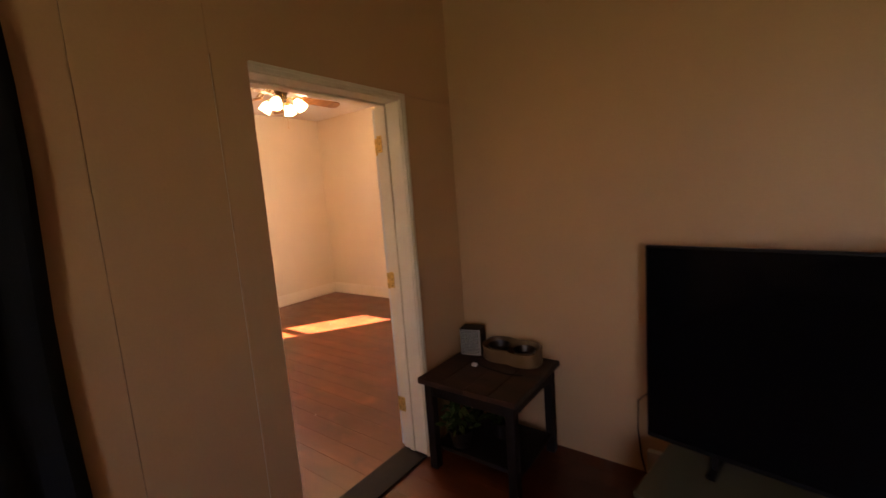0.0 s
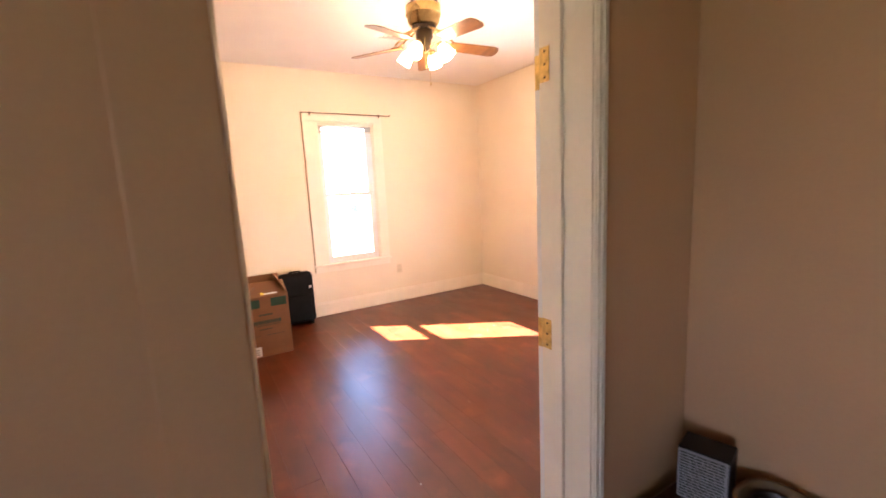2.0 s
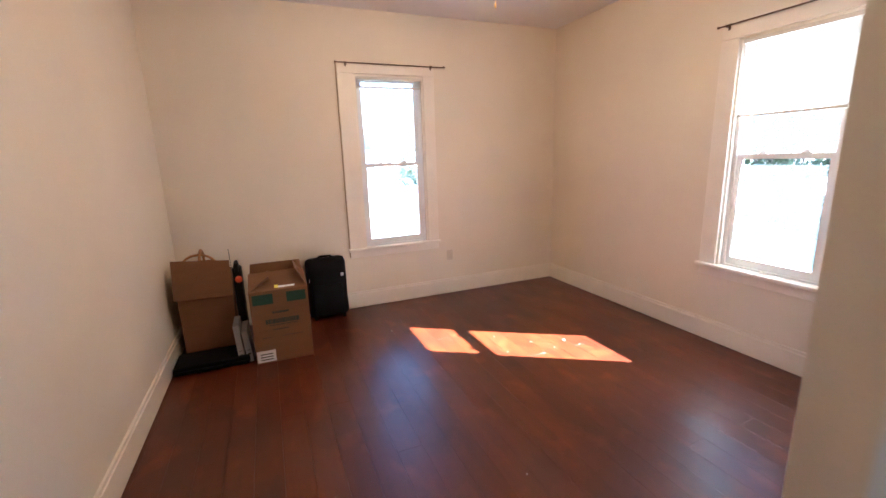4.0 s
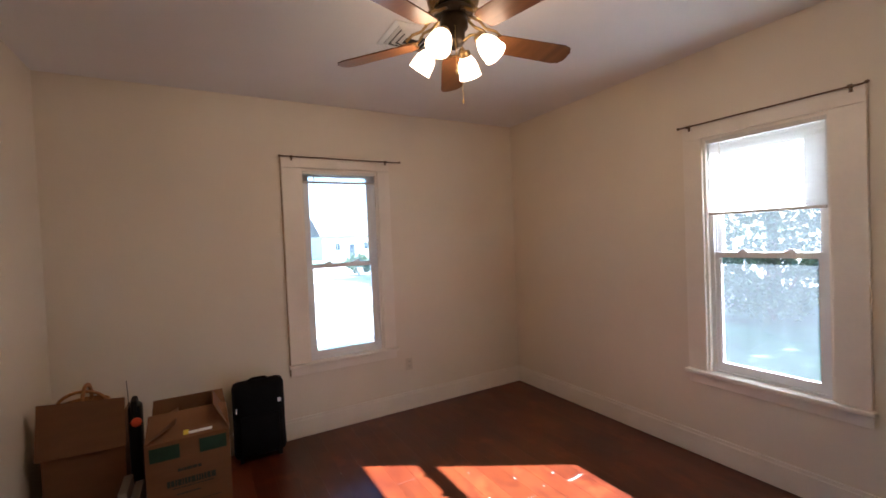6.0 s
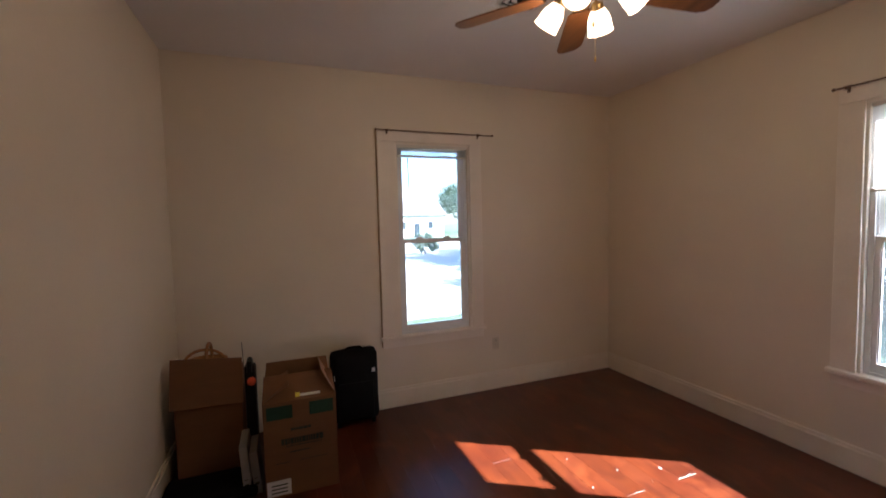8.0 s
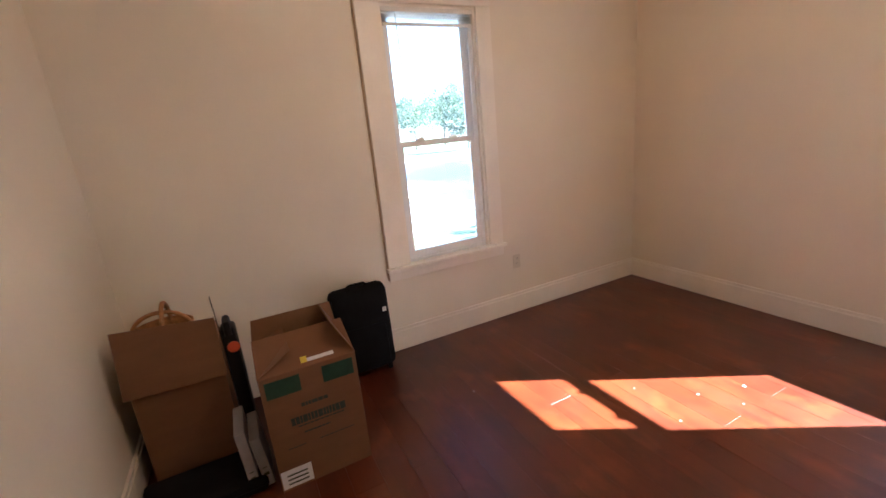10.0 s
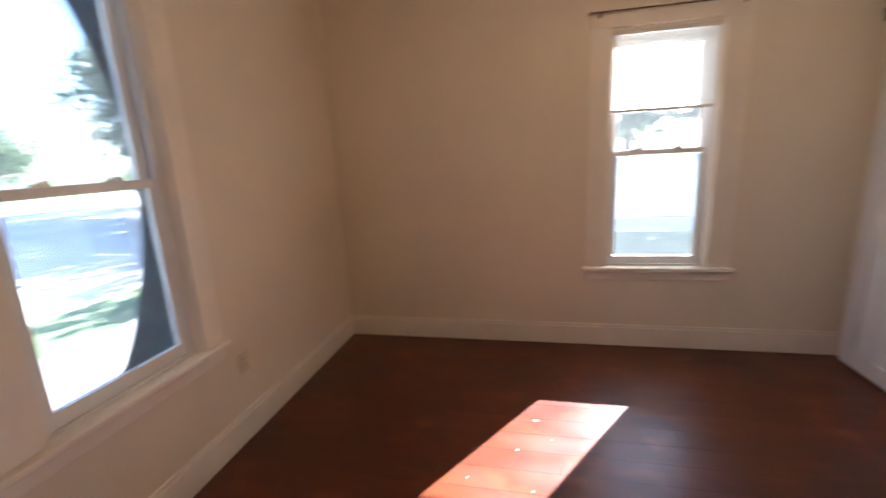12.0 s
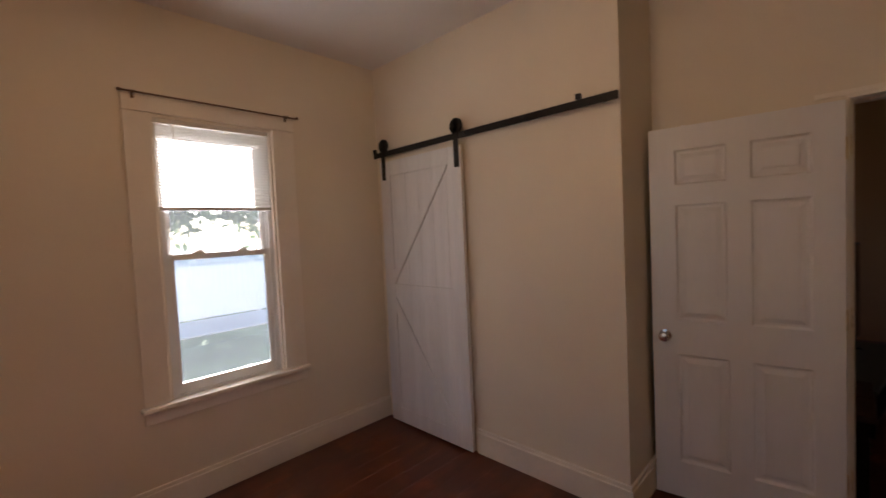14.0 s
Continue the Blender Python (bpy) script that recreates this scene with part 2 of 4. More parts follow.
def part(name, bm, mat, parent, label="", smooth=False):
    ob = new(name, mesh_of(name, bm, mat, smooth))
    ob.parent = parent
    return tagged(ob, label)


def thing(name, label, category, m=None, group="", kind=""):
    ob = new(name)
    ob.empty_display_size = 0.1
    if m is not None:
        ob.matrix_world = m
    return tagged(ob, label, category, group, kind)


def structure(name, bm, mat, label, category, smooth=False):
    return tagged(new(name, mesh_of(name, bm, mat, smooth)), label, category, kind="structure")


def wall_mesh(x0, x1, y0, y1, z0, z1, holes=(), along="y"):
    """A wall as blocks round its openings; a hole is (from, to, bottom, top) along the wall."""
    bm = bmesh.new()

    def piece(a, b, lo, hi):
        if b - a > 1e-4 and hi - lo > 1e-4:
            if along == "y":
                box(bm, x0, x1, a, b, lo, hi)
            else:
                box(bm, a, b, y0, y1, lo, hi)
    at, end = (y0, y1) if along == "y" else (x0, x1)
    for a, b, lo, hi in sorted(holes):
        piece(at, a, z0, z1)
        piece(a, b, z0, lo)
        piece(a, b, hi, z1)
        at = b
    piece(at, end, z0, z1)
    return bm


# ---------------------------------------------------------------- shell
H = 2.885
structure("wall_west", wall_mesh(-0.17, -0.02, -4.14, 0.17, -0.1, H, [(-2.30, -1.61, 0.615, 2.315)]), CREAM, "smooth cream painted plaster wall with a window", "wall")
structure("wall_north", wall_mesh(-0.02, 4.12, 0.02, 0.17, -0.1, H, [(2.075, 2.76, 0.615, 2.275)], "x"), CREAM, "smooth cream painted plaster wall with a window", "wall")
structure("wall_south", block(-0.02, 4.12, -4.14, -3.99, -0.1, H), CREAM, "smooth cream painted plaster wall behind cartons", "wall")
structure("wall_closet", wall_mesh(3.65, 3.75, -1.975, 0.02, -0.1, H, [(-0.86, -0.16, 0.0, 2.04)]), CREAM, "cream painted closet wall behind a sliding barn door", "wall")
structure("wall_return", block(3.75, 4.12, -1.975, -1.875, -0.1, H), CREAM, "narrow cream painted closet side wall", "wall")
structure("wall_doorway", wall_mesh(4.12, 4.265, -7.65, 0.17, -0.1, H, [(-3.637, -2.785, 0.0, 2.06)]), CREAM, "cream painted partition wall with a doorway", "wall")
structure("wall_hall_north", block(4.265, 8.65, -2.31, -2.16, -0.1, H), CREAM_WARM_LIT, "dim wall behind a television, warm light put into its tan colour", "wall")
structure("wall_hall_east", block(8.5, 8.65, -7.65, -2.31, -0.1, H), CREAM_WARM_LIT, "plain wall, warm light put into its tan colour", "wall")
# the opening here is added, out of view, to let light in
structure("wall_hall_south", wall_mesh(4.265, 8.5, -7.65, -7.5, -0.1, H, [(6.5, 7.5, 1.0, 2.3)], "x"), CREAM_WARM_LIT, "plain wall with an added unseen opening, warm light in its tan colour", "wall")
structure("ceiling", block(-0.17, 8.65, -7.65, 0.17, H + 0.002, H + 0.15), CEIL, "smooth flat white painted ceiling", "ceiling")

# added warm fill for the dark hall, set in the unseen south opening
hall_fill = new("hall_fill", bpy.data.lights.new("hall_fill", "AREA"))
hall_fill.data.shape, hall_fill.data.size, hall_fill.data.size_y = "RECTANGLE", 0.95, 1.2
hall_fill.data.energy, hall_fill.data.color = 0.23, (1.0, 0.66, 0.44)
hall_fill.matrix_world = look((7.0, -7.57, 1.65), (5.6, -3.0, 1.6))

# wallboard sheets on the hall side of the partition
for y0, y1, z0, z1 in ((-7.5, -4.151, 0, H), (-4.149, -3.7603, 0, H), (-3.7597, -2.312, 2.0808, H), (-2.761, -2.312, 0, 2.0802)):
    structure("wall_panel", block(4.267, 4.277, y0, y1, z0 + 0.0004, z1 - 0.0004, 0.001), CREAM_WARM_LIT, "wallboard sheet with open seams, warm light put into its tan colour", "wall panel")


def baseboard(x0, x1, y0, y1, inner):
    """inner: the side that faces the room, as an axis and sign."""
    bm = block(x0, x1, y0, y1, 0.003, 0.15, 0.002)
    ax, sg = inner
    c = [x0, x1, y0, y1]
    k = 0 if ax == "x" else 2
    if sg > 0:
        c[k + 1] -= 0.007
    else:
        c[k] += 0.007
    box(bm, c[0], c[1], c[2], c[3], 0.15, 0.172)
    structure("baseboard", bm, TRIM, "tall cream painted wooden baseboard with stepped top", "baseboard")


baseboard(-0.02, 0.0, -3.97, 0.0, ("x", 1))
baseboard(-0.02, 3.65, 0.0, 0.02, ("y", -1))
baseboard(3.63, 3.65, -1.975, -0.955, ("x", -1))
baseboard(3.63, 4.10, -1.995, -1.975, ("y", -1))
baseboard(-0.02, 4.10, -3.99, -3.97, ("y", 1))
baseboard(4.10, 4.12, -3.99, -3.755, ("x", -1))

# door frame
def door_frame():
    d = thing("door_frame", "cream painted doorway frame with moulded casing", "door frame", kind="structure")
    L, R, T = -3.622, -2.80, 2.045
    part("jamb", block(4.10, 4.283, L - 0.015, L, 0, T, 0.002), TRIM, d)
    part("jamb", block(4.10, 4.283, R, R + 0.015, 0, T, 0.002), TRIM, d)
    part("head_jamb", block(4.10, 4.283, L - 0.015, R + 0.015, T, T + 0.015), TRIM, d)
    part("stop", block(4.155, 4.19, R - 0.012, R, 0, T, 0.002), TRIM, d)
    part("stop", block(4.155, 4.19, L, L + 0.012, 0, T, 0.002), TRIM, d)
    part("head_stop", block(4.155, 4.19, L + 0.012, R - 0.012, T - 0.012, T, 0.002), TRIM, d)
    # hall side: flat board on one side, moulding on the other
    part("flat_board", block(4.277, 4.288, -3.7597, L - 0.004, 0.002, 2.080, 0.002), CREAM_WARM_LIT, d)
    bm = block(4.277, 4.293, R + 0.004, R + 0.038, 0.002, 2.080, 0.003)
    box(bm, 4.293, 4.300, R + 0.024, R + 0.038, 0.002, 2.080)
    box(bm, 4.293, 4.297, R + 0.008, R + 0.020, 0.002, 2.055)
    part("casing", bm, TRIM, d)
    bm = block(4.277, 4.292, L - 0.004, R + 0.004, T + 0.004, 2.080, 0.003)
    box(bm, 4.292, 4.299, L - 0.004, R + 0.024, 2.066, 2.080)
    part("head_casing", bm, TRIM, d)
    # bedroom side
    part("casing", block(4.106, 4.119, L - 0.13, L - 0.004, 0.002, 2.06, 0.003), TRIM, d)
    part("head_casing", block(4.108, 4.119, L - 0.13, R + 0.12, T + 0.017, 2.085, 0.003), TRIM, d)
    part("threshold", block(4.10, 4.283, L, R, 0.001, 0.014, 0.005), BLACKWOOD, d, "dark worn wooden threshold")


door_frame()


def panel_door():
    """Six-panel leaf, hinged at the doorway, folded back almost to the wall. Local x runs from the hinge, local y towards the wall."""
    ang = math.degrees(math.atan2(0.785, -0.105))
    d = thing("door_1", "white painted six-panel door standing wide open", "door", pose(4.068, -2.785, 0.012, 0, 0, ang) @ Matrix.Diagonal((1, -1, 1, 1)), kind="structure")
    W, T, HH = 0.790, 0.035, 2.022
    cols, rows_ = ((0.11, 0.34), (0.437, 0.667)), ((0.20, 0.80), (0.985, 1.61), (1.715, 1.90))
    bm = bmesh.new()
    for a, b in ((0, 0.11), (0.34, 0.437), (0.667, W)):
        box(bm, a, b, 0, T, 0, HH)
    for a, b in cols:
        for lo, hi in ((0, 0.20), (0.80, 0.985), (1.61, 1.715), (1.90, HH)):
            box(bm, a, b, 0, T, lo, hi)
    bmesh.ops.remove_doubles(bm, verts=bm.verts, dist=1e-5)
    part("leaf_frame", bm, DOORW, d)
    for a, b in cols:
        for lo, hi in rows_:
            bm = bmesh.new()
            rings = []
            for inset, dep in ((0, 0.0005), (0.010, 0.013), (0.022, 0.013), (0.045, 0.004)):
                rings.append([bm.verts.new((x, dep, z)) for x, z in ((a + inset, lo + inset), (b - inset, lo + inset), (b - inset, hi - inset), (a + inset, hi - inset))])
            for p, q in zip(rings, rings[1:]):
                for i in range(4):
                    bm.faces.new((p[i], p[(i + 1) % 4], q[(i + 1) % 4], q[i]))
            bm.faces.new(rings[-1])
            box(bm, a, b, 0.02, T - 0.004, lo, hi)
            part("panel", bm, DOORW, d)
    k = part("knob", lathe([(0.031, 0), (0.031, 0.006), (0.012, 0.010), (0.011, 0.030), (0.024, 0.038), (0.028, 0.052), (0.022, 0.064), (0.0, 0.066)], 20, pose(W - 0.062, 0.0, 0.90, 90, 0, 0)), CHROME, d, "brushed nickel round knob", True)
    for z in (0.285, 1.055, 1.83):
        part("hinge_leaf", block(-0.001, -0.003, 0.002, 0.033, z - 0.062, z + 0.032, 0.0005), HINGE, d, "worn brass hinge")
        part("hinge_barrel", rod_between((-0.006, 0.036, z - 0.064), (-0.006, 0.036, z + 0.034), 0.006), HINGE, d, "", True)
    for x in (0.18, 0.62):
        part("hook", block(x, x + 0.012, -0.003, 0.012, HH - 0.03, HH + 0.004, 0.001), DOORW, d)
    return d


panel_door()
for z in (0.297, 1.067, 1.842):
    h = thing("door_hinge", "worn brass butt hinge on the door jamb", "hinge", pose(4.10, -2.80, z - 0.05))
    part("plate", block(0.004, 0.040, -0.003, -0.0005, 0, 0.092, 0.0006), HINGE, h)
    for s in (0.012, 0.046, 0.080):
        part("screw", lathe([(0.004, 0), (0.003, 0.0015), (0.0, 0.002)], 8, pose(0.024, -0.003, s, 90, 0, 0)), DARKB, h)


# ---------------------------------------------------------------- windows
def build_window(name, m, half, top, cas_l, cas_r, glass, strip):
    """A double-hung vinyl window in a wooden casing. Local x along the wall, y outwards, origin on the wall face at the middle of the opening."""
    w = thing(name, "white double-hung window in wide cream casing", "window", m, kind="structure")
    lo = 0.635
    part("casing", block(-half - cas_l, -half - 0.001, -0.02, -0.001, lo, top + 0.002, 0.003), TRIM, w)
    part("casing", block(half + 0.001, half + cas_r, -0.02, -0.001, lo, top + 0.002, 0.003), TRIM, w)
    part("head_casing", block(-half - cas_l, half + cas_r, -0.022, -0.001, top + 0.003, top + 0.105, 0.003), TRIM, w)
    part("window_sill", block(-half - cas_l - 0.015, half + cas_r + 0.015, -0.052, 0.03, lo - 0.028, lo - 0.001, 0.006), TRIM, w)
    part("apron", block(-half - cas_l, half + cas_r, -0.018, -0.001, lo - 0.10, lo - 0.029, 0.003), TRIM, w)
    if strip:
        part("edge_strip", block(-half - cas_l - 0.010, -half - cas_l - 0.001, -0.012, -0.001, lo - 0.09, top + 0.10), RAW, w, "bare brown wood strip")
    # jambs
    part("jamb", block(-half, -half + 0.014, 0.0, 0.148, lo, top), TRIM, w)
    part("jamb", block(half - 0.014, half, 0.0, 0.148, lo, top), TRIM, w)
    part("head_jamb", block(-half + 0.014, half - 0.014, 0.0, 0.148, top - 0.014, top), TRIM, w)
    part("outer_sill", block(-half + 0.014, half - 0.014, 0.031, 0.148, lo - 0.02, lo + 0.012), VINYL, w)
    ih = half - 0.014
    # vinyl frame channels
    bm = bmesh.new()
    for s in (-1, 1):
        for y0, y1 in ((0.028, 0.036), (0.068, 0.074), (0.106, 0.118)):
            box(bm, s * ih, s * (ih - 0.030), y0, y1, lo + 0.012, top - 0.014)
        box(bm, s * ih, s * (ih - 0.012), 0.036, 0.106, lo + 0.012, top - 0.014)
    part("window_frame", bm, VINYL, w)
    mid = 1.455

    def sash(y, z0, z1, bottom, toprail):
        bm = bmesh.new()
        a = ih - 0.014
        st = 0.042
        for s in (-1, 1):
            box(bm, s * a, s * (a - st), y, y + 0.030, z0, z1)
            box(bm, s * (a - st), s * (a - st - 0.008), y + 0.008, y + 0.022, z0 + bottom, z1 - toprail)
        box(bm, -a + st, a - st, y, y + 0.030, z0, z0 + bottom)
        box(bm, -a + st, a - st, y, y + 0.030, z1 - toprail, z1)
        s = part("sash", bm, VINYL, w)
        p = part("pane", block(-a + st, a - st, y + 0.013, y + 0.017, z0 + bottom, z1 - toprail), glass, s)
        p.visible_shadow = False
        return s
    low = sash(0.037, lo + 0.014, mid + 0.022, 0.058, 0.036)
    sash(0.075, mid - 0.014, top - 0.016, 0.036, 0.040)
    for s in (-0.13, 0.13):
        bm = block(s - 0.032, s + 0.032, 0.042, 0.066, mid + 0.022, mid + 0.034, 0.004)
        box(bm, s - 0.012, s + 0.022, 0.038, 0.052, mid + 0.034, mid + 0.042)
        part("sash_lock", bm, VINYL, low)
    return w


WIN_W = pose(-0.02, -1.955, 0, 0, 0, 90)
WIN_N = pose(2.4175, 0.02, 0)
build_window("window_1", WIN_W, 0.345, 2.315, 0.16, 0.12, GLASS_W, True)
build_window("window_2", WIN_N, 0.3425, 2.275, 0.130, 0.155, GLASS_N, False)


def mini_blind(m, half, top, bottom, n, wand):
    b = thing("window_blind", "white mini blind " + ("lowered halfway" if n > 12 else "pulled all the way up"), "blind", m)
    part("headrail", block(-half, half, 0.002, 0.027, top - 0.028, top, 0.002), BLINDRAIL, b)
    pitch = (top - 0.034 - bottom - 0.02) / n
    tilt = -62 if n > 12 else 8
    bm = bmesh.new()
    xs = (-half + 0.006, half - 0.006)
    pr = [(-0.0125, 0.0), (-0.006, 0.0013), (0.0, 0.0018), (0.006, 0.0013), (0.0125, 0.0)]
    a = [[bm.verts.new((x, y * math.cos(radians(tilt)) - z * math.sin(radians(tilt)), y * math.sin(radians(tilt)) + z * math.cos(radians(tilt)))) for y, z in pr] for x in xs]
    for i in range(4):
        bm.faces.new((a[0][i], a[1][i], a[1][i + 1], a[0][i + 1]))
    me = mesh_of("slat", bm, SLAT if n > 12 else BLINDRAIL, True)
    for i in range(n):
        s = new("slat", me)
        s.parent = b
        s.location = (0, 0.0145, top - 0.036 - pitch * (i + 0.5))
    part("bottom_rail", block(-half + 0.004, half - 0.004, 0.003, 0.026, bottom, bottom + 0.018, 0.004), BLINDRAIL, b)
    for x in (-half + 0.10, half - 0.10):
        part("ladder_cord", rod_between((x, 0.0145, bottom + 0.01), (x, 0.0145, top - 0.03), 0.0008, 5), BLINDRAIL, b)
    part("tilt_wand", rod_between((-half + 0.09, -0.004, top - 0.03), (-half + 0.10, -0.004, top - 0.03 - wand), 0.0035, 8), VINYL if n < 12 else BLINDRAIL, b)
    return b


mini_blind(WIN_N, 0.325, 2.26, 1.735, 26, 0.42)
mini_blind(WIN_W, 0.330, 2.30, 2.192, 11, 0.36)


def curtain_rod(m, x0, x1, z, b0, b1):
    r = thing("curtain_rod", "thin dark bronze curtain rod on small brackets", "curtain rod", m)
    part("rod", rod_between((x0, -0.055, z), (x1, -0.055, z - 0.004), 0.0055), RODM, r, "", True)
    for x in (x0, x1):
        part("finial", lathe([(0.004, 0), (0.009, 0.006), (0.010, 0.014), (0.006, 0.02), (0, 0.022)], 10, pose(x, -0.055, z, 0, -90 if x == x0 else 90, 0)), RODM, r, "", True)
    for x in (b0, b1):
        bm = block(x - 0.008, x + 0.008, -0.027, -0.022, z - 0.028, z + 0.016, 0.001)
        box(bm, x - 0.004, x + 0.004, -0.060, -0.027, z - 0.012, z - 0.006)
        box(bm, x - 0.004, x + 0.004, -0.064, -0.058, z - 0.012, z + 0.006)
        part("bracket", bm, RODM, r)


curtain_rod(WIN_W, -0.505, 0.555, 2.405, -0.42, 0.43)
curtain_rod(WIN_N, -0.47, 0.50, 2.370, -0.42, 0.44)


# ---------------------------------------------------------------- bedroom things
def barn_door():
    d = thing("barn_door", "whitewashed plank barn door closed on a black rail", "sliding door", pose(3.625, -0.945, 0.018))
    W, HH, dep = 0.86, 2.09, -0.022
    # backing planks, one by one
    n = 6
    for i in range(n):
        part("plank", block(dep, 0.0, i * W / n + 0.0004, (i + 1) * W / n - 0.0004, 0, HH, 0.0015), BARN, d)
    f0 = dep - 0.009

    def board(name, y0, y1, z0, z1):
        part(name, block(f0, dep - 0.0005, y0, y1, z0, z1, 0.0012), BARN, d)
    board("stile", 0.0, 0.115, 0.0, HH)
    board("stile", W - 0.115, W, 0.0, HH)
    board("rail", 0.117, W - 0.117, HH - 0.115, HH)
    board("rail", 0.117, W - 0.117, 0.0, 0.115)
    board("rail", 0.117, W - 0.117, 1.01, 1.12)
    for z0, z1 in ((HH - 0.117, 1.122), (0.117, 1.008)):
        # brace from the free-edge stile to the middle of the far stile
        a, b = Vector((0.119, z0)), Vector((W - 0.119, z1))
        s = 1 if z1 < z0 else -1
        pts = [(a.x, a.y), (b.x, b.y), (b.x, b.y + s * 0.11), (a.x + 0.09, a.y)]
        bm = bmesh.new()
        va = [bm.verts.new((f0 - 0.003, y, z)) for y, z in pts]
        vb = [bm.verts.new((dep - 0.0005, y, z)) for y, z in pts]
        bm.faces.new(va), bm.faces.new(vb[::-1])
        for i in range(4):
            bm.faces.new((va[i], va[(i + 1) % 4], vb[(i + 1) % 4], vb[i]))
        bmesh.ops.recalc_face_normals(bm, faces=bm.faces)
        part("brace", bm, BARN, d)
    for y in (0.030, W - 0.050):
        h = part("hanger", block(f0 - 0.006, f0 - 0.0005, y - 0.022, y + 0.022, HH - 0.145, HH + 0.165, 0.002), BLACK, d, "black iron strap hanger")
        part("wheel", lathe([(0.048, 0), (0.052, 0.004), (0.044, 0.010), (0.044, 0.014), (0.052, 0.020), (0.048, 0.024)], 24, pose(f0 + 0.018, y, HH + 0.128, 0, -90, 0)), BLACK, h, "", True)
        for z in (HH - 0.11, HH - 0.04, HH + 0.128):
            part("bolt", lathe([(0.011, 0), (0.011, 0.005), (0.006, 0.008), (0, 0.009)], 8, pose(f0 - 0.006, y, z, 0, -90, 0)), BLACK, h)
    return d


barn_door()
rail = thing("barn_door_rail", "long black flat steel sliding door rail", "door rail", pose(3.65, 0, 2.172))
part("bar", block(-0.052, -0.045, -1.985, -0.004, -0.021, 0.021, 0.001), BLACK, rail)
for y in (-0.06, -0.52, -0.99, -1.45, -1.90):
    part("standoff", rod_between((-0.001, y, 0), (-0.045, y, 0), 0.012), BLACK, rail)
    part("bolt", lathe([(0.012, 0), (0.012, 0.005), (0.007, 0.008), (0, 0.009)], 8, pose(-0.052, y, 0, 0, -90, 0)), BLACK, rail)
for y in (-0.02, -1.78):
    part("stop", block(-0.060, -0.038, y - 0.014, y + 0.014, 0.022, 0.052, 0.003), BLACK, rail)


def ceiling_fan():
    f = thing("ceiling_fan", "brass five-blade ceiling fan with four lit tulip lamps", "ceiling fan", pose(2.02, -1.965, H))
    part("motor_housing", lathe([(0.118, 0.0), (0.135, -0.012), (0.137, -0.075), (0.128, -0.085), (0.120, -0.125), (0.105, -0.145), (0.06, -0.150)], 40), BRASS, f, "antique brass drum housing", True)
    part("flywheel", lathe([(0.085, -0.150), (0.092, -0.156), (0.092, -0.176), (0.070, -0.182)], 32), DARKB, f, "", True)
    part("switch_housing", lathe([(0.060, -0.182), (0.066, -0.20), (0.066, -0.235), (0.050, -0.255), (0.048, -0.30), (0.030, -0.325), (0.012, -0.335), (0.0, -0.338)], 32), DARKB, f, "", True)
    for k in range(5):
        ang = 6.4 + 72 * k
        m = pose(0, 0, -0.275, 0, 0, ang)
        arm = m @ pose(0, 0, 0.115)
        bm = bmesh.new()
        for s in (-1, 1):
            pts = [(0.075, s * 0.015), (0.12, s * 0.030), (0.16, s * 0.012), (0.20, s * 0.040), (0.235, s * 0.030)]
            for (xa, ya), (xb, yb) in zip(pts, pts[1:]):
                t = rod_between(arm @ Vector((xa, ya, -0.015 - (xa - 0.075) * 0.58)), arm @ Vector((xb, yb, -0.015 - (xb - 0.075) * 0.58)), 0.007, 6)
                me = bpy.data.meshes.new("tmp")
                t.to_mesh(me)
                t.free()
                bm.from_mesh(me)
                bpy.data.meshes.remove(me)
        box(bm, 0.19, 0.27, -0.030, 0.030, -0.122, -0.117, arm)
        outline = [(0.20, -0.050), (0.23, -0.062), (0.57, -0.070), (0.605, -0.058), (0.622, -0.030), (0.622, 0.030), (0.605, 0.058), (0.57, 0.070), (0.23, 0.062), (0.20, 0.050)]
        bl = bmesh.new()
        mm = m @ pose(0, 0, -0.002, -12, 3, 0)
        lo = [bl.verts.new(mm @ Vector((x, y, 0))) for x, y in outline]
        hi = [bl.verts.new(mm @ Vector((x, y, 0.006))) for x, y in outline]
        bl.faces.new(lo[::-1]), bl.faces.new(hi)
        for i in range(len(lo)):
            j = (i + 1) % len(lo)
            bl.faces.new((lo[i], lo[j], hi[j], hi[i]))
        b = part("blade", bl, BLADE, f, "oak veneer blade")
        part("blade_arm", bm, BRASS, b, "scrolled brass bracket", True)
    for k in range(4):
        m = pose(0, 0, -0.305, 0, 0, 35.6 + 90 * k)
        part("lamp_arm", tube([m @ Vector(p) for p in ((0.045, 0, 0.0), (0.08, 0, 0.018), (0.105, 0, 0.016), (0.125, 0, -0.004))], 0.007), BRASS, f, "", True)
        tip = m @ pose(0.122, 0, 0.002, 0, 0, 0) @ pose(0, 0, 0, 0, 142, 0)
        part("lamp_cup", lathe([(0.010, -0.012), (0.026, -0.006), (0.030, 0.012), (0.027, 0.022)], 20, tip), BRASS, f, "", True)
        prof = [(0.024, 0.014), (0.034, 0.028), (0.047, 0.052), (0.053, 0.080), (0.054, 0.105), (0.058, 0.122), (0.055, 0.121), (0.050, 0.104), (0.049, 0.080), (0.043, 0.054), (0.030, 0.030)]
        sh = lathe(prof, 24, tip)
        s = part("lamp_shade", sh, SHADE, f, "glowing frosted glass tulip shade", True)
        s.visible_shadow = False
        lamp = new("fan_lamp", bpy.data.lights.new("fan_lamp", "POINT"))
        lamp.data.energy, lamp.data.color, lamp.data.shadow_soft_size = 0.18, (1.0, 0.60, 0.28), 0.035
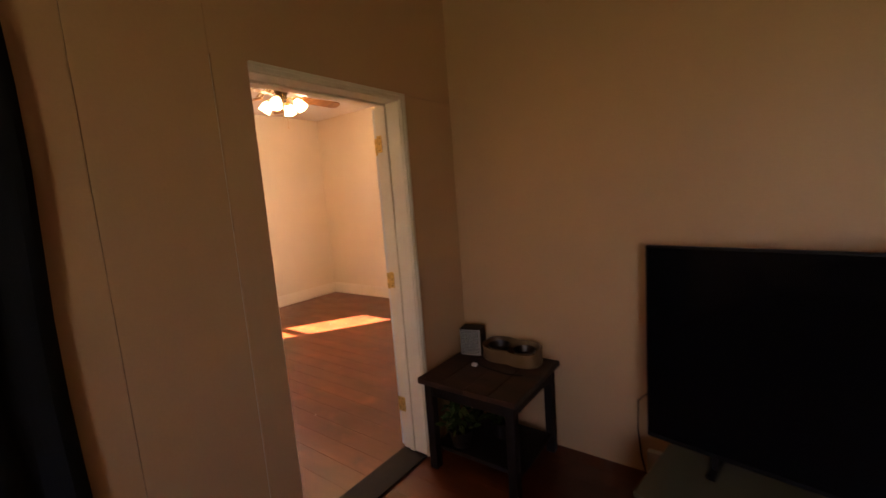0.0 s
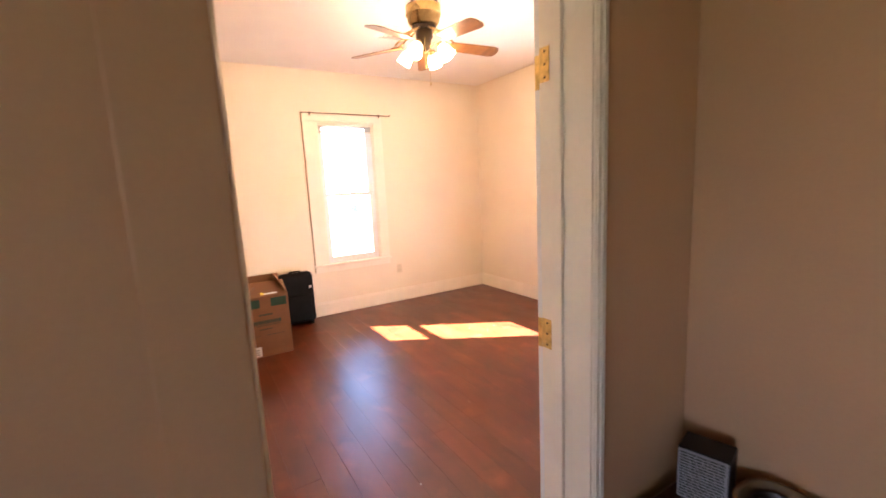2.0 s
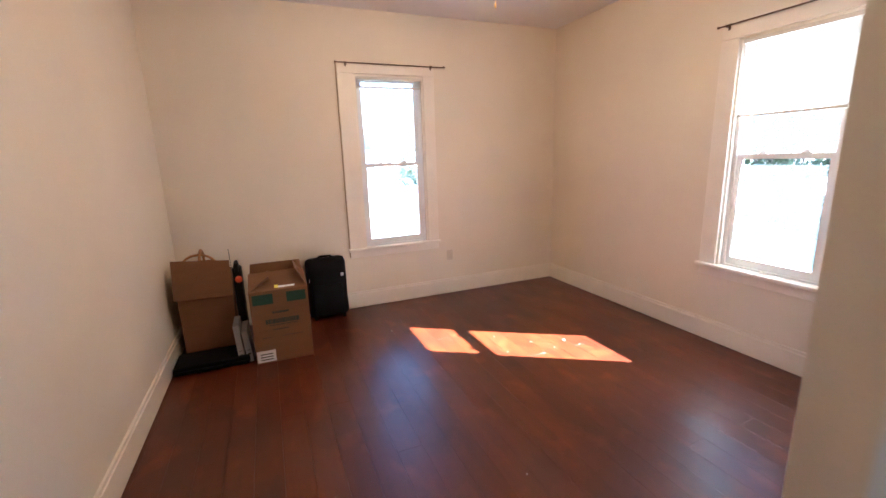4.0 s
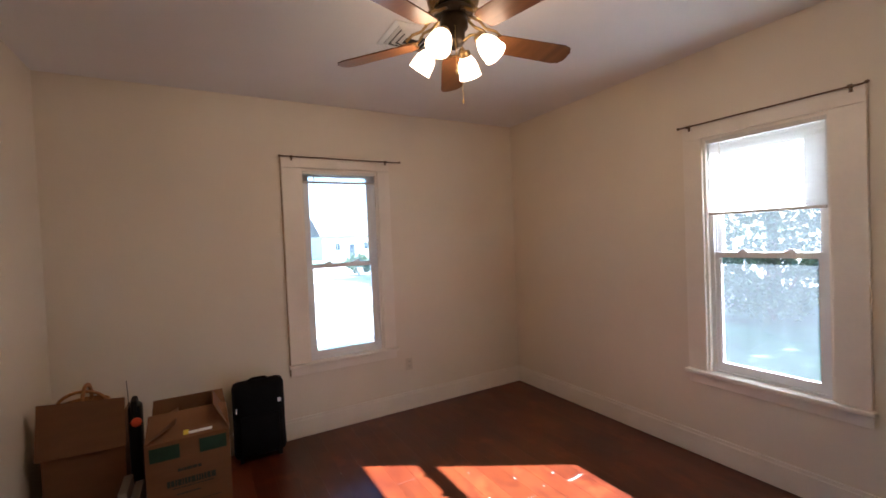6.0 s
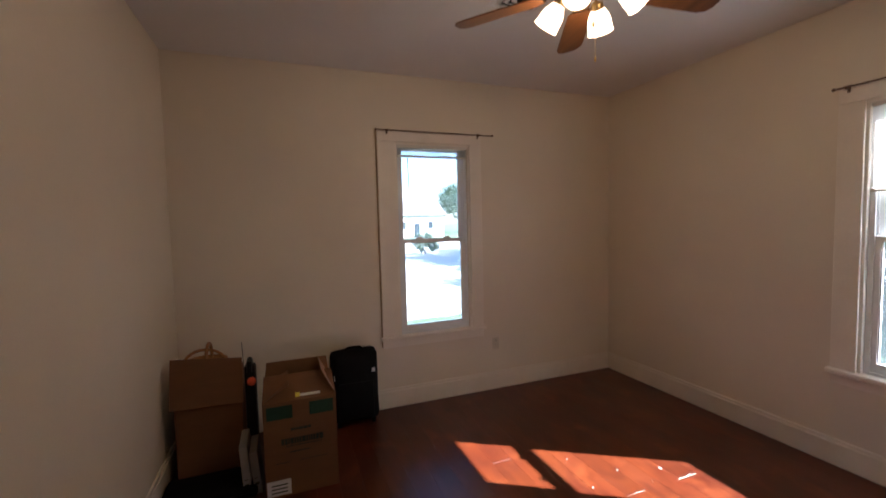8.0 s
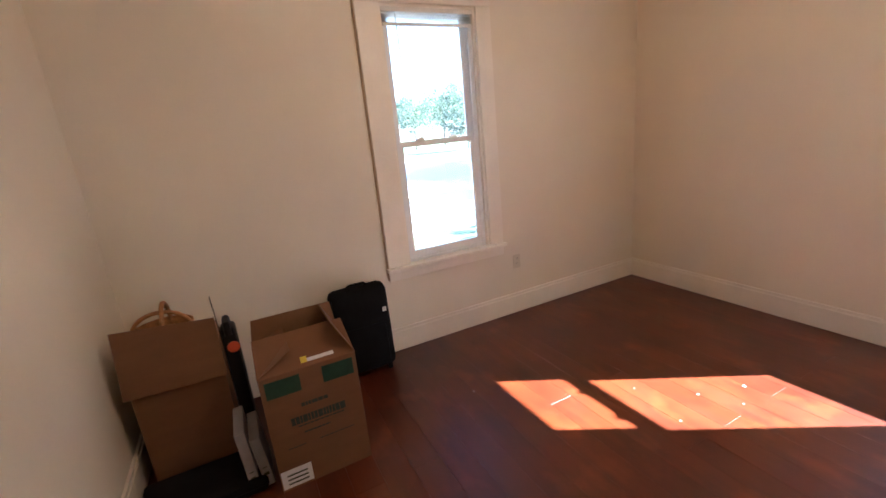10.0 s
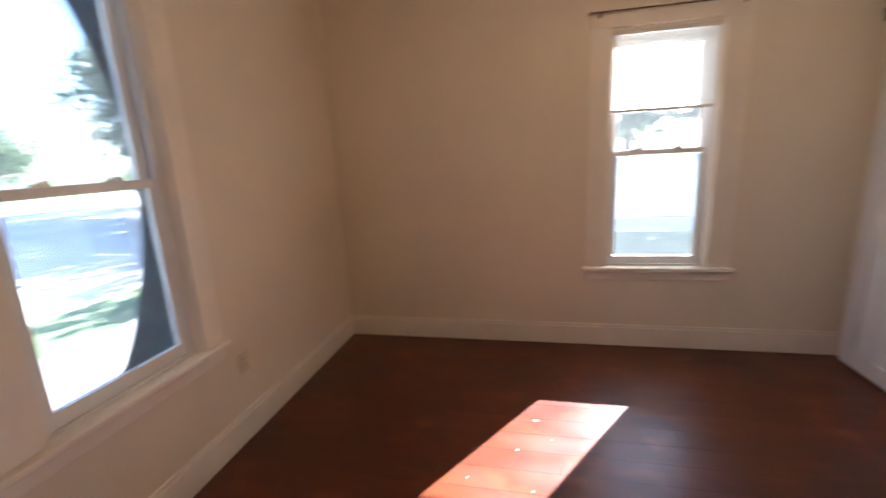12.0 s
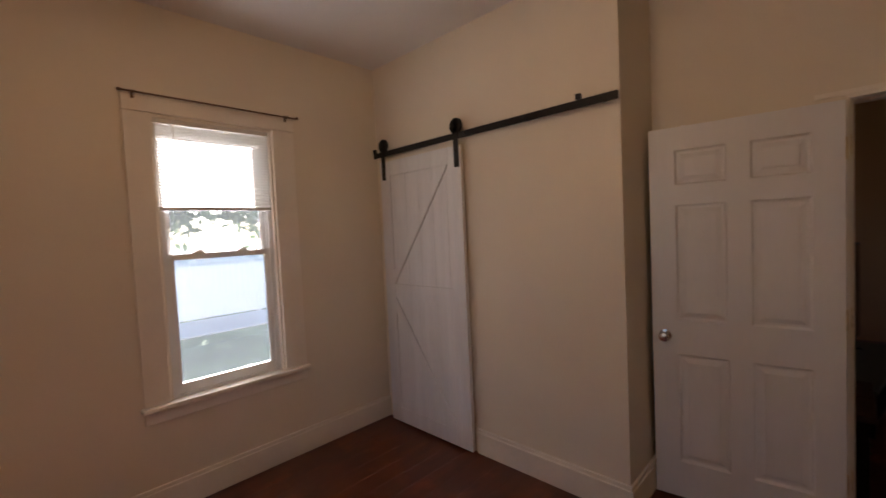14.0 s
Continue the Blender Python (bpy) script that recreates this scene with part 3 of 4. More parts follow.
        lamp.matrix_world = f.matrix_world @ tip @ pose(0, 0, 0.085)
    for x, y, l in ((0.055, -0.03, 0.20), (-0.03, 0.055, 0.30)):
        c = part("pull_chain", rod_between((x, y, -0.25), (x, y, -0.25 - l), 0.0013, 5), HINGE, f)
        part("chain_fob", lathe([(0.002, 0), (0.005, -0.008), (0.005, -0.02), (0.002, -0.026)], 10, pose(x, y, -0.25 - l)), HINGE, c, "", True)


ceiling_fan()


def ceiling_vent():
    v = thing("ceiling_vent", "white square stepped ceiling air diffuser", "vent", pose(1.42, -1.905, H - 0.001))
    part("backing", block(-0.13, 0.13, -0.13, 0.13, -0.004, -0.001), BLACK, v)
    for i, (r, z) in enumerate(((0.155, -0.006), (0.120, -0.012), (0.088, -0.016), (0.056, -0.020))):
        bm = bmesh.new()
        w = 0.026 if i == 0 else 0.014
        for a in range(4):
            mm = pose(0, 0, 0, 0, 0, 90 * a)
            q = [(r, -r, z), (r, r, z), (r - w, r - w, z - 0.012), (r - w, -r + w, z - 0.012)]
            lo = [bm.verts.new(mm @ Vector(p)) for p in q]
            hi = [bm.verts.new(mm @ (Vector(p) + Vector((0, 0, 0.003)))) for p in q]
            bm.faces.new(lo[::-1]), bm.faces.new(hi)
            for k in range(4):
                bm.faces.new((lo[k], lo[(k + 1) % 4], hi[(k + 1) % 4], hi[k]))
        part("frame" if i == 0 else "louvre", bm, VINYL, v)


ceiling_vent()

outlet = thing("wall_outlet", "ivory plastic duplex outlet low on the wall", "outlet", pose(-0.02, -1.36, 0.385))
part("cover_plate", block(0.0005, 0.006, -0.035, 0.035, 0, 0.115, 0.002), IVORY, outlet)
for z in (0.028, 0.070):
    s = part("socket", block(0.006, 0.008, -0.016, 0.016, z, z + 0.026, 0.001), IVORY, outlet)
    for y in (-0.006, 0.006):
        part("slot", block(0.008, 0.0084, y - 0.001, y + 0.001, z + 0.010, z + 0.020), BLACK, s)


def sheet(quad, thick=0.004):
    """A stiff sheet on four corners."""
    bm = bmesh.new()
    q = [Vector(p) for p in quad]
    n = (q[1] - q[0]).cross(q[3] - q[0]).normalized() * thick
    a = [bm.verts.new(p) for p in q]
    b = [bm.verts.new(p + n) for p in q]
    bm.faces.new(a[::-1]), bm.faces.new(b)
    for i in range(4):
        bm.faces.new((a[i], a[(i + 1) % 4], b[(i + 1) % 4], b[i]))
    bmesh.ops.recalc_face_normals(bm, faces=bm.faces)
    return bm


def open_carton(name, label, m, w, d, h, flaps, mat=None):
    """Origin at the front bottom corner; y along the front, -x backwards. flaps: side -> (length, degrees up from lying outwards)."""
    c = thing(name, label, "cardboard box", m)
    t = 0.005
    for q in ((-t, 0, 0, w, 0, h), (-d, -d + t, 0, w, 0, h), (-d + t, -t, 0, t, 0, h), (-d + t, -t, w - t, w, 0, h)):
        part("side_panel", block(*q, 0.0015), CARD, c)
    part("bottom_panel", block(-d + t, -t, t, w - t, 0.002, t), CARD, c)
    corner = {"front": ((0, 0, h), (0, w, h), (1, 0)), "back": ((-d, w, h), (-d, 0, h), (-1, 0)), "left": ((-d, 0, h), (0, 0, h), (0, -1)), "right": ((0, w, h), (-d, w, h), (0, 1))}
    for side, (length, deg, taper) in flaps.items():
        a, b, o = corner[side]
        a, b = Vector(a), Vector(b)
        up = Vector((o[0] * math.cos(radians(deg)), o[1] * math.cos(radians(deg)), math.sin(radians(deg)))) * length
        e = (b - a).normalized() * taper
        part("flap", sheet((a, b, b + up - e, a + up + e)), CARDIN if side == "back" else CARD, c)
    return c


boxB = open_carton("moving_carton", "tall open cardboard carton with green printing", pose(0.905, -3.392, 0), 0.42, 0.36, 0.575,
                   {"front": (0.21, 150, 0.006), "right": (0.17, 118, 0.03), "back": (0.15, 100, 0.02), "left": (0.17, 152, 0.03)})
part("print_block", block(0.0005, 0.0015, 0.020, 0.165, 0.475, 0.555), GREEN, boxB, "dark green printed block")
part("print_block", block(0.0005, 0.0015, 0.262, 0.402, 0.475, 0.555), GREEN, boxB, "dark green printed block")
for y0, y1, z0, z1 in ((0.095, 0.34, 0.315, 0.352), (0.12, 0.33, 0.300, 0.306), (0.15, 0.27, 0.395, 0.412), (0.14, 0.26, 0.262, 0.270), (0.20, 0.36, 0.205, 0.209), (0.06, 0.14, 0.205, 0.209)):
    bm = bmesh.new()
    y = y0
    rnd = random.Random(int(z0 * 1000))
    while y < y1:
        wl = min(rnd.uniform(0.012, 0.03), y1 - y)
        box(bm, 0.0005, 0.0013, y, y + wl - 0.003, z0, z1)
        y += wl
    part("print_bar", bm, PRINT, boxB)
lb = part("shipping_label", block(0.0005, 0.002, 0.005, 0.140, 0.012, 0.105), LABELM, boxB, "white paper shipping label")
for k in range(3):
    part("label_bar", block(0.0021, 0.0026, 0.03, 0.12, 0.028 + 0.022 * k, 0.036 + 0.022 * k), PRINT, lb)
part("tape_strip", sheet([pose(0, 0, 0.5752) @ Vector((-math.cos(radians(28)) * u, v, math.sin(radians(28)) * u + 0.006)) for u, v in ((0.02, 0.21), (0.05, 0.21), (0.05, 0.33), (0.02, 0.33))], 0.0006), LABELM, boxB, "white tape strip")
part("sticker", sheet([pose(0, 0, 0.5752) @ Vector((-math.cos(radians(28)) * u, v, math.sin(radians(28)) * u + 0.007)) for u, v in ((0.018, 0.185), (0.052, 0.185), (0.052, 0.212), (0.018, 0.212))], 0.0006), YELLOW, boxB, "yellow sticker")

slab = thing("flat_black_case", "flat black cloth case lying before a carton", "case", pose(0.565, -3.962, 0))
part("case_body", block(0.0, 0.285, 0, 0.52, 0.001, 0.07, 0.022), NYLON, slab, "", True)
part("zip", block(0.004, 0.287, 0.004, 0.518, 0.034, 0.038), BEZEL, slab)
part("handle", tube([(0.28, 0.17, 0.03), (0.30, 0.18, 0.033), (0.305, 0.25, 0.035), (0.30, 0.32, 0.033), (0.28, 0.33, 0.03)], 0.009), NYLON, slab, "", True)
boxA = open_carton("storage_carton", "open brown cardboard carton filled with odds and ends", pose(0.535, -3.915, 0.001), 0.385, 0.40, 0.505,
                   {"right": (0.13, 100, 0.03), "back": (0.12, 15, 0.02)})
part("flap", sheet(((0.016, -0.022, 0.492), (0.016, 0.395, 0.480), (-0.035, 0.393, 0.762), (-0.035, -0.012, 0.800)), 0.005), CARD, boxA)

bask = thing("wicker_handle_basket", "tan wicker basket with arched handle in a carton", "basket", pose(0.31, -3.76, 0.36))
part("bowl", lathe([(0.09, 0.0), (0.12, 0.12), (0.135, 0.36), (0.128, 0.36), (0.112, 0.12), (0.08, 0.01)], 24), WICKER, bask, "", True)
part("arched_handle", tube([(0.13 * math.cos(a), 0.02, 0.34 + 0.13 * math.sin(a)) for a in np.linspace(0, math.pi, 15)], 0.011), WICKER, bask, "", True)
part("arched_handle", tube([(0.03 + 0.02 * math.cos(a), 0.13 * math.cos(a), 0.34 + 0.10 * math.sin(a)) for a in np.linspace(0, math.pi, 15)], 0.010), WICKER, bask, "", True)
tool = thing("upright_vacuum", "upright black cleaner with an orange button beside a carton", "vacuum", pose(0.46, -3.478, 0.001))
part("tool_body", block(-0.05, 0.06, -0.035, 0.035, 0, 0.70, 0.02), BEZEL, tool, "", True)
part("grip", tube([(-0.03, 0, 0.68), (0.0, 0, 0.73), (0.05, 0, 0.72), (0.06, 0, 0.66)], 0.018), BEZEL, tool, "", True)
part("button", lathe([(0.028, 0), (0.028, 0.008), (0.018, 0.014), (0, 0.015)], 16, pose(0.061, 0.010, 0.60, 0, 90, 0)), ORANGE, tool, "bright orange button", True)
wire = thing("wire_rod", "thin bent wire rod standing among cartons", "wire rod", pose(0.335, -3.522, 0.001))
part("rod", tube([(0, 0, 0), (0.004, 0.002, 0.3), (0, -0.004, 0.6), (-0.006, -0.012, 0.82)], 0.0022, 6), BLACK, wire, "", True)
for k, (y, lean, hh) in enumerate(((-3.497, 3, 0.31), (-3.438, 5, 0.26))):
    p = thing("flat_carton", "thin pale grey carton standing between boxes", "carton", pose(0.58, y, 0.002, lean, 0, 0), group="thin cartons")
    part("carton_body", block(0, 0.24, -0.022, 0.022, 0, hh, 0.003), GREYBOX, p)
    part("end_print", block(0.2401, 0.2408, -0.012, 0.012, 0.06, 0.075), PRINT, p)
    part("end_print", block(0.2401, 0.2408, -0.010, 0.010, 0.10, 0.104), PRINT, p)


def soft_suitcase():
    s = thing("suitcase", "upright black soft-sided suitcase against the wall", "suitcase", pose(0.05, -2.925, 0, 0, 0, 0) @ pose(0, 0, 0, 0, -2, 0))
    bm = block(0.01, 0.155, 0.0, 0.375, 0.025, 0.605, 0.045)
    bmesh.ops.subdivide_edges(bm, edges=[e for e in bm.edges if e.calc_length() > 0.1], cuts=5, use_grid_fill=True)
    for v in bm.verts:
        c = v.co
        bulge = max(0, 1 - abs((c.y - 0.1875) / 0.19) ** 3) * max(0, 1 - abs((c.z - 0.31) / 0.30) ** 3)
        if c.x > 0.09:
            c.x += 0.025 * bulge
        c += Vector((0.006, 0.004, 0.006)) * noise.noise(c * 9)
    part("shell", bm, NYLON, s, "", True)
    part("front_pocket", block(0.168, 0.190, 0.05, 0.325, 0.07, 0.36, 0.012), NYLON, s, "", True)
    for y in (0.012, 0.362):
        part("piping", tube([(0.135, y, 0.07), (0.142, y, 0.31), (0.135, y, 0.56)], 0.005), BEZEL, s)
    part("carry_handle", tube([(0.08, 0.12, 0.60), (0.08, 0.14, 0.618), (0.08, 0.24, 0.618), (0.08, 0.26, 0.60)], 0.009), NYLON, s, "", True)
    part("brand_patch", block(0.171, 0.176, 0.315, 0.342, 0.425, 0.455, 0.001), LABELM, s, "small white badge")
    part("zip_pull", block(0.168, 0.173, 0.018, 0.026, 0.39, 0.43, 0.001), CHROME, s)
    for y in (0.05, 0.325):
        part("wheel", lathe([(0.022, -0.012), (0.025, -0.008), (0.025, 0.008), (0.022, 0.012)], 14, pose(0.06, y, 0.026, 90, 0, 0)), BEZEL, s, "", True)
        part("foot", block(0.125, 0.145, y - 0.015, y + 0.015, 0.0, 0.04, 0.004), BEZEL, s)


soft_suitcase()


# ---------------------------------------------------------------- hall things
def end_table():
    t = thing("end_table", "dark rustic square wooden end table beside the doorway", "table", pose(4.33, -2.89, 0))
    W, D, HH = 0.60, 0.565, 0.542
    n = 4
    for i in range(n):
        part("top_board", block(i * W / n + 0.001, (i + 1) * W / n - 0.001, 0, D, HH - 0.032, HH - 0.002 * (i % 2), 0.004), DARKWOOD, t)
    for x in (0.025, W - 0.075):
        for y in (0.025, D - 0.075):
            part("leg", block(x, x + 0.05, y, y + 0.05, 0, HH - 0.033, 0.004), BLACKWOOD, t)
    for y in (0.032, D - 0.055):
        part("apron", block(0.076, W - 0.076, y, y + 0.022, HH - 0.105, HH - 0.034, 0.002), BLACKWOOD, t)
    for x in (0.032, W - 0.055):
        part("apron", block(x, x + 0.022, 0.076, D - 0.076, HH - 0.105, HH - 0.034, 0.002), BLACKWOOD, t)
    part("shelf", block(0.03, W - 0.03, 0.076, D - 0.076, 0.10, 0.122, 0.003), BLACKWOOD, t)


end_table()
tb = thing("small_carton", "small dark box with white printed front on a table", "box", pose(4.365, -2.505, 0.5425, 0, 0, 14))
part("carton_body", block(0, 0.135, 0, 0.10, 0, 0.168, 0.003), BEZEL, tb)
part("printed_front", block(0.003, 0.132, -0.0015, -0.0003, 0.004, 0.164), PALECARD, tb, "pale printed front panel")
for k in range(16):
    rnd = random.Random(k)
    bm = bmesh.new()
    x = 0.008
    while x < 0.122:
        wl = min(rnd.uniform(0.006, 0.022), 0.127 - x)
        box(bm, x, x + wl * 0.82, -0.0022, -0.0016, 0.012 + k * 0.0093, 0.0165 + k * 0.0093)
        x += wl
    part("print_bar", bm, PRINT, tb)


def pet_feeder():
    f = thing("pet_feeder", "tan ceramic double pet feeder with two steel bowls", "pet bowl", pose(4.685, -2.44, 0.5425, 0, 0, -3))
    bm = bmesh.new()
    seg = 40
    rings = []
    for k, (s, z) in enumerate(((0.96, 0.0), (1.0, 0.010), (0.97, 0.060), (1.0, 0.090), (0.93, 0.092), (0.86, 0.036))):
        ring = []
        for i in range(seg):
            a = 2 * math.pi * i / seg
            ca, sa = math.cos(a), math.sin(a)
            x = 0.185 * math.copysign(abs(ca) ** 0.6, ca) * s
            y = 0.092 * math.copysign(abs(sa) ** 0.75, sa) * s * (1 - 0.17 * math.exp(-(x / 0.045) ** 2))
            ring.append(bm.verts.new((x, y, z + (0.012 * (y / 0.09) if z > 0.03 else 0))))
        rings.append(ring)
    for a, b in zip(rings, rings[1:]):
        for i in range(seg):
            bm.faces.new((a[i], a[(i + 1) % seg], b[(i + 1) % seg], b[i]))
    bm.faces.new(rings[0][::-1])
    bm.faces.new(rings[-1])
    bmesh.ops.recalc_face_normals(bm, faces=bm.faces)
    part("tray", bm, CERAMIC, f, "", True)
    for x in (-0.085, 0.085):
        part("bowl", lathe([(0.050, 0.034), (0.064, 0.080), (0.066, 0.082), (0.062, 0.082), (0.050, 0.046), (0.0, 0.044)], 28, pose(x, 0, 0)), STEEL, f, "shiny steel bowl", True)


pet_feeder()
k = thing("tangled_cord", "thin dark cord lying across the table", "cord", pose(4.55, -2.60, 0.546))
part("cord", tube([(-0.06, 0.06, 0), (-0.02, 0.03, 0.002), (0.02, 0.0, 0), (0.10, -0.02, 0.001), (0.2, -0.03, 0), (0.29, -0.01, 0)], 0.004), BEZEL, k, "", True)
part("plug", block(-0.028, 0.0, -0.03, -0.006, 0, 0.016, 0.003), LABELM, k, "white plastic plug")


def leafy_plant(m, n, spread, seed):
    p = thing("potted_plant", "bushy green potted plant under a table", "plant", m)
    part("pot", lathe([(0.05, 0), (0.07, 0.09), (0.074, 0.10), (0.066, 0.10), (0.06, 0.085), (0.0, 0.085)], 20), BLACKWOOD, p, "", True)
    rnd = random.Random(seed)
    bm = bmesh.new()
    for i in range(n):
        a, el, r = rnd.uniform(0, 6.28), rnd.uniform(0.2, 1.4), rnd.uniform(0.4, 1.0) * spread
        c = Vector((r * math.cos(a) * math.cos(el), r * math.sin(a) * math.cos(el), 0.10 + 1.2 * r * math.sin(el)))
        mm = Matrix.Translation(c) @ Euler((rnd.uniform(-0.8, 0.8), rnd.uniform(-0.8, 0.8), a)).to_matrix().to_4x4()
        s = rnd.uniform(0.018, 0.032)
        q = [(-s, 0, 0), (-0.3 * s, -0.5 * s, 0.1 * s), (0.6 * s, -0.4 * s, 0.1 * s), (1.2 * s, 0, -0.2 * s), (0.6 * s, 0.4 * s, 0.1 * s), (-0.3 * s, 0.5 * s, 0.1 * s)]
        bm.faces.new([bm.verts.new(mm @ Vector(v)) for v in q])
    part("foliage", bm, PLANT, p)


leafy_plant(pose(4.50, -2.745, 0.1225), 150, 0.13, 3)
leafy_plant(pose(4.66, -2.55, 0.1225), 120, 0.12, 4)


def television():
    t = thing("television", "large black flat television switched off on a console", "television", pose(5.441, -2.626, 0.33, 0, 0, -9.7))
    W, z0, z1 = 1.46, 0.065, 0.928
    part("panel", block(0, W, 0.006, 0.03, z0, z1, 0.004), BEZEL, t)
    part("screen", block(0.010, W - 0.010, 0.003, 0.0062, z0 + 0.022, z1 - 0.010), SCREEN, t, "dark glossy screen")
    part("back_shell", block(0.22, W - 0.22, 0.03, 0.075, z0 + 0.06, z0 + 0.5, 0.015), BEZEL, t)
    for x in (0.26, W - 0.26):
        bm = block(x - 0.012, x + 0.012, 0.012, 0.03, 0.01, z0 + 0.02, 0.003)
        box(bm, x - 0.015, x + 0.015, -0.05, 0.12, 0.001, 0.011)
        part("foot", bm, BEZEL, t)


television()
con = thing("media_console", "low dark media console with pale top", "cabinet", pose(5.42, -2.50, 0, 0, 0, -9.7))
part("top", block(0.10, 1.56, -0.42, 0.01, 0.305, 0.328, 0.004), PALEGREEN, con, "pale grey-green top")
part("side_panel", block(0.10, 0.122, -0.41, 0.0, 0, 0.304), BLACKWOOD, con)
part("side_panel", block(1.538, 1.56, -0.41, 0.0, 0, 0.304), BLACKWOOD, con)
part("shelf", block(0.123, 1.537, -0.405, 0.0, 0.08, 0.098), BLACKWOOD, con)
part("back_panel", block(0.123, 1.537, -0.012, 0.0, 0.099, 0.304), BLACKWOOD, con)
part("divider", block(0.82, 0.84, -0.40, -0.013, 0.099, 0.304), BLACKWOOD, con)
rt = thing("router_box", "small pale plastic box behind a television", "router", pose(5.40, -2.42, 0))
part("shell", block(0, 0.11, 0, 0.035, 0.001, 0.19, 0.008), GREYBOX, rt, "", True)
cb = thing("power_cable", "thin black power cable hanging beside a television", "cable", pose(5.36, -2.33, 0))
part("cable", tube([(0.10, -0.05, 0.43), (0.03, -0.02, 0.46), (-0.015, 0.004, 0.40), (-0.02, 0.008, 0.25), (-0.005, 0.006, 0.10), (0.02, -0.01, 0.012), (0.10, -0.05, 0.006)], 0.004), BEZEL, cb, "", True)


def dark_curtain():
    c = thing("black_curtain", "black cloth curtain hanging over the wall", "curtain", pose(4.277, -4.280, 0))
    bm = bmesh.new()
    n, rows_ = 60, 12
    g = []
    for j in range(rows_ + 1):
        z = 0.04 + 2.46 * j / rows_
        g.append([bm.verts.new((0.035 + 0.022 * math.sin(i * 0.9 + 0.2 * math.sin(j)) + 0.004 * math.sin(j * 1.7 + i), -i * 0.018 + 0.008 * math.sin(j * 0.9) * (1 if i < 3 else 0.2), z)) for i in range(n)])
    for a, b in zip(g, g[1:]):
        for i in range(n - 1):
            bm.faces.new((a[i], a[i + 1], b[i + 1], b[i]))
    bmesh.ops.solidify(bm, geom=list(bm.faces), thickness=0.003)
    part("cloth", bm, FABRIC, c, "", True)
    part("rod", rod_between((0.035, 0.01, 2.51), (0.035, -1.15, 2.51), 0.010), BLACK, c)
    for y in (-0.05, -1.1):
        part("bracket", block(0.001, 0.04, y - 0.01, y + 0.01, 2.505, 2.53), BLACK, c)


dark_curtain()

# ---------------------------------------------------------------- outdoors
G = -0.55
structure("ground", block(-400, 400, -400, 400, G - 0.3, G), GRASS, "green mown lawn reaching the horizon", "lawn")
structure("road", block(-40, -5.4, -300, 300, G + 0.004, G + 0.02), CONC, "pale sunlit concrete road", "road")
structure("pavement", block(-3.85, -2.3, -300, 300, G + 0.004, G + 0.06), CONC, "pale concrete pavement along the lawn", "pavement")
structure("path", block(0.5, 14, 7.5, 9.5, G + 0.004, G + 0.03), CONC, "pale grey garden path below a fence", "path")


def crown(bm, rnd, centre, radius, clumps, leaves, size, flat=0.8):
    for _ in range(clumps):
        while True:
            p = Vector((rnd.uniform(-1, 1), rnd.uniform(-1, 1), rnd.uniform(-1, 1)))
            if 0.25 < p.length < 1:
                break
        c = centre + Vector((p.x * radius, p.y * radius, p.z * radius * flat))
        cr = radius * rnd.uniform(0.16, 0.34)
        for _ in range(leaves):
            d = Vector((rnd.gauss(0, 0.55), rnd.gauss(0, 0.55), rnd.gauss(0, 0.45))) * cr
            q = Euler((rnd.uniform(-1.3, 1.3), rnd.uniform(-1.3, 1.3), rnd.uniform(0, 6.3))).to_matrix()
            s = size * rnd.uniform(0.6, 1.3)
            bm.faces.new([bm.verts.new(c + d + q @ Vector(v)) for v in ((-s, 0, 0), (0, -0.45 * s, 0.1 * s), (s, 0, 0), (0, 0.45 * s, 0.1 * s))])


def tree(x, y, height, radius, seed, far=False):
    rnd = random.Random(seed)
    t = thing("tree", "leafy green tree" + (" across the road" if far else " behind the lawn, in a row partly added for shade"), "tree", pose(x, y, G), group="trees")
    base = height - radius * 1.1
    bm = lathe([(0.03 * height, 0), (0.022 * height, 0.1 * height), (0.018 * height, base * 0.7), (0.008 * height, base + radius * 0.6)], 10)
    part("trunk", bm, BARK, t, "", True)
    for i in range(5):
        a = i * 1.26 + rnd.uniform(-0.3, 0.3)
        z = base * rnd.uniform(0.55, 0.9)
        part("limb", tube([(0, 0, z), (0.3 * radius * math.cos(a), 0.3 * radius * math.sin(a), z + 0.35 * radius), (0.7 * radius * math.cos(a), 0.7 * radius * math.sin(a), z + 0.75 * radius)], 0.006 * height, 6), BARK, t)
    bm = bmesh.new()
    crown(bm, rnd, Vector((0, 0, height - radius * 0.85)), radius, 70, 70, 0.045 * radius + 0.06)
    part("crown", bm, LEAF, t)


# trees near y 12 with x above 0 are added to shade the yard
for i, (x, y, h, r) in enumerate(((-3.2, 14.0, 8.5, 3.4), (-8.5, 16.0, 9.0, 3.6), (-13.5, 13.5, 7.5, 3.0), (1.8, 19.0, 9.5, 3.6), (-18.0, 20.0, 10, 4.2), (0.5, 12.6, 8.0, 3.3), (4.6, 12.2, 7.8, 3.2), (8.8, 12.6, 8.0, 3.4), (12.8, 12.2, 7.8, 3.3), (-16.0, 14.5, 8.0, 3.4))):
    tree(x, y, h, r, 20 + i)
for i, (x, y, h, r) in enumerate(((-45, 25, 6.8, 3.2), (-80, 40, 13, 5.4), (-70, -14, 10, 4.0), (-66, 27, 9, 3.8))):
    tree(x, y, h, r, 40 + i, True)


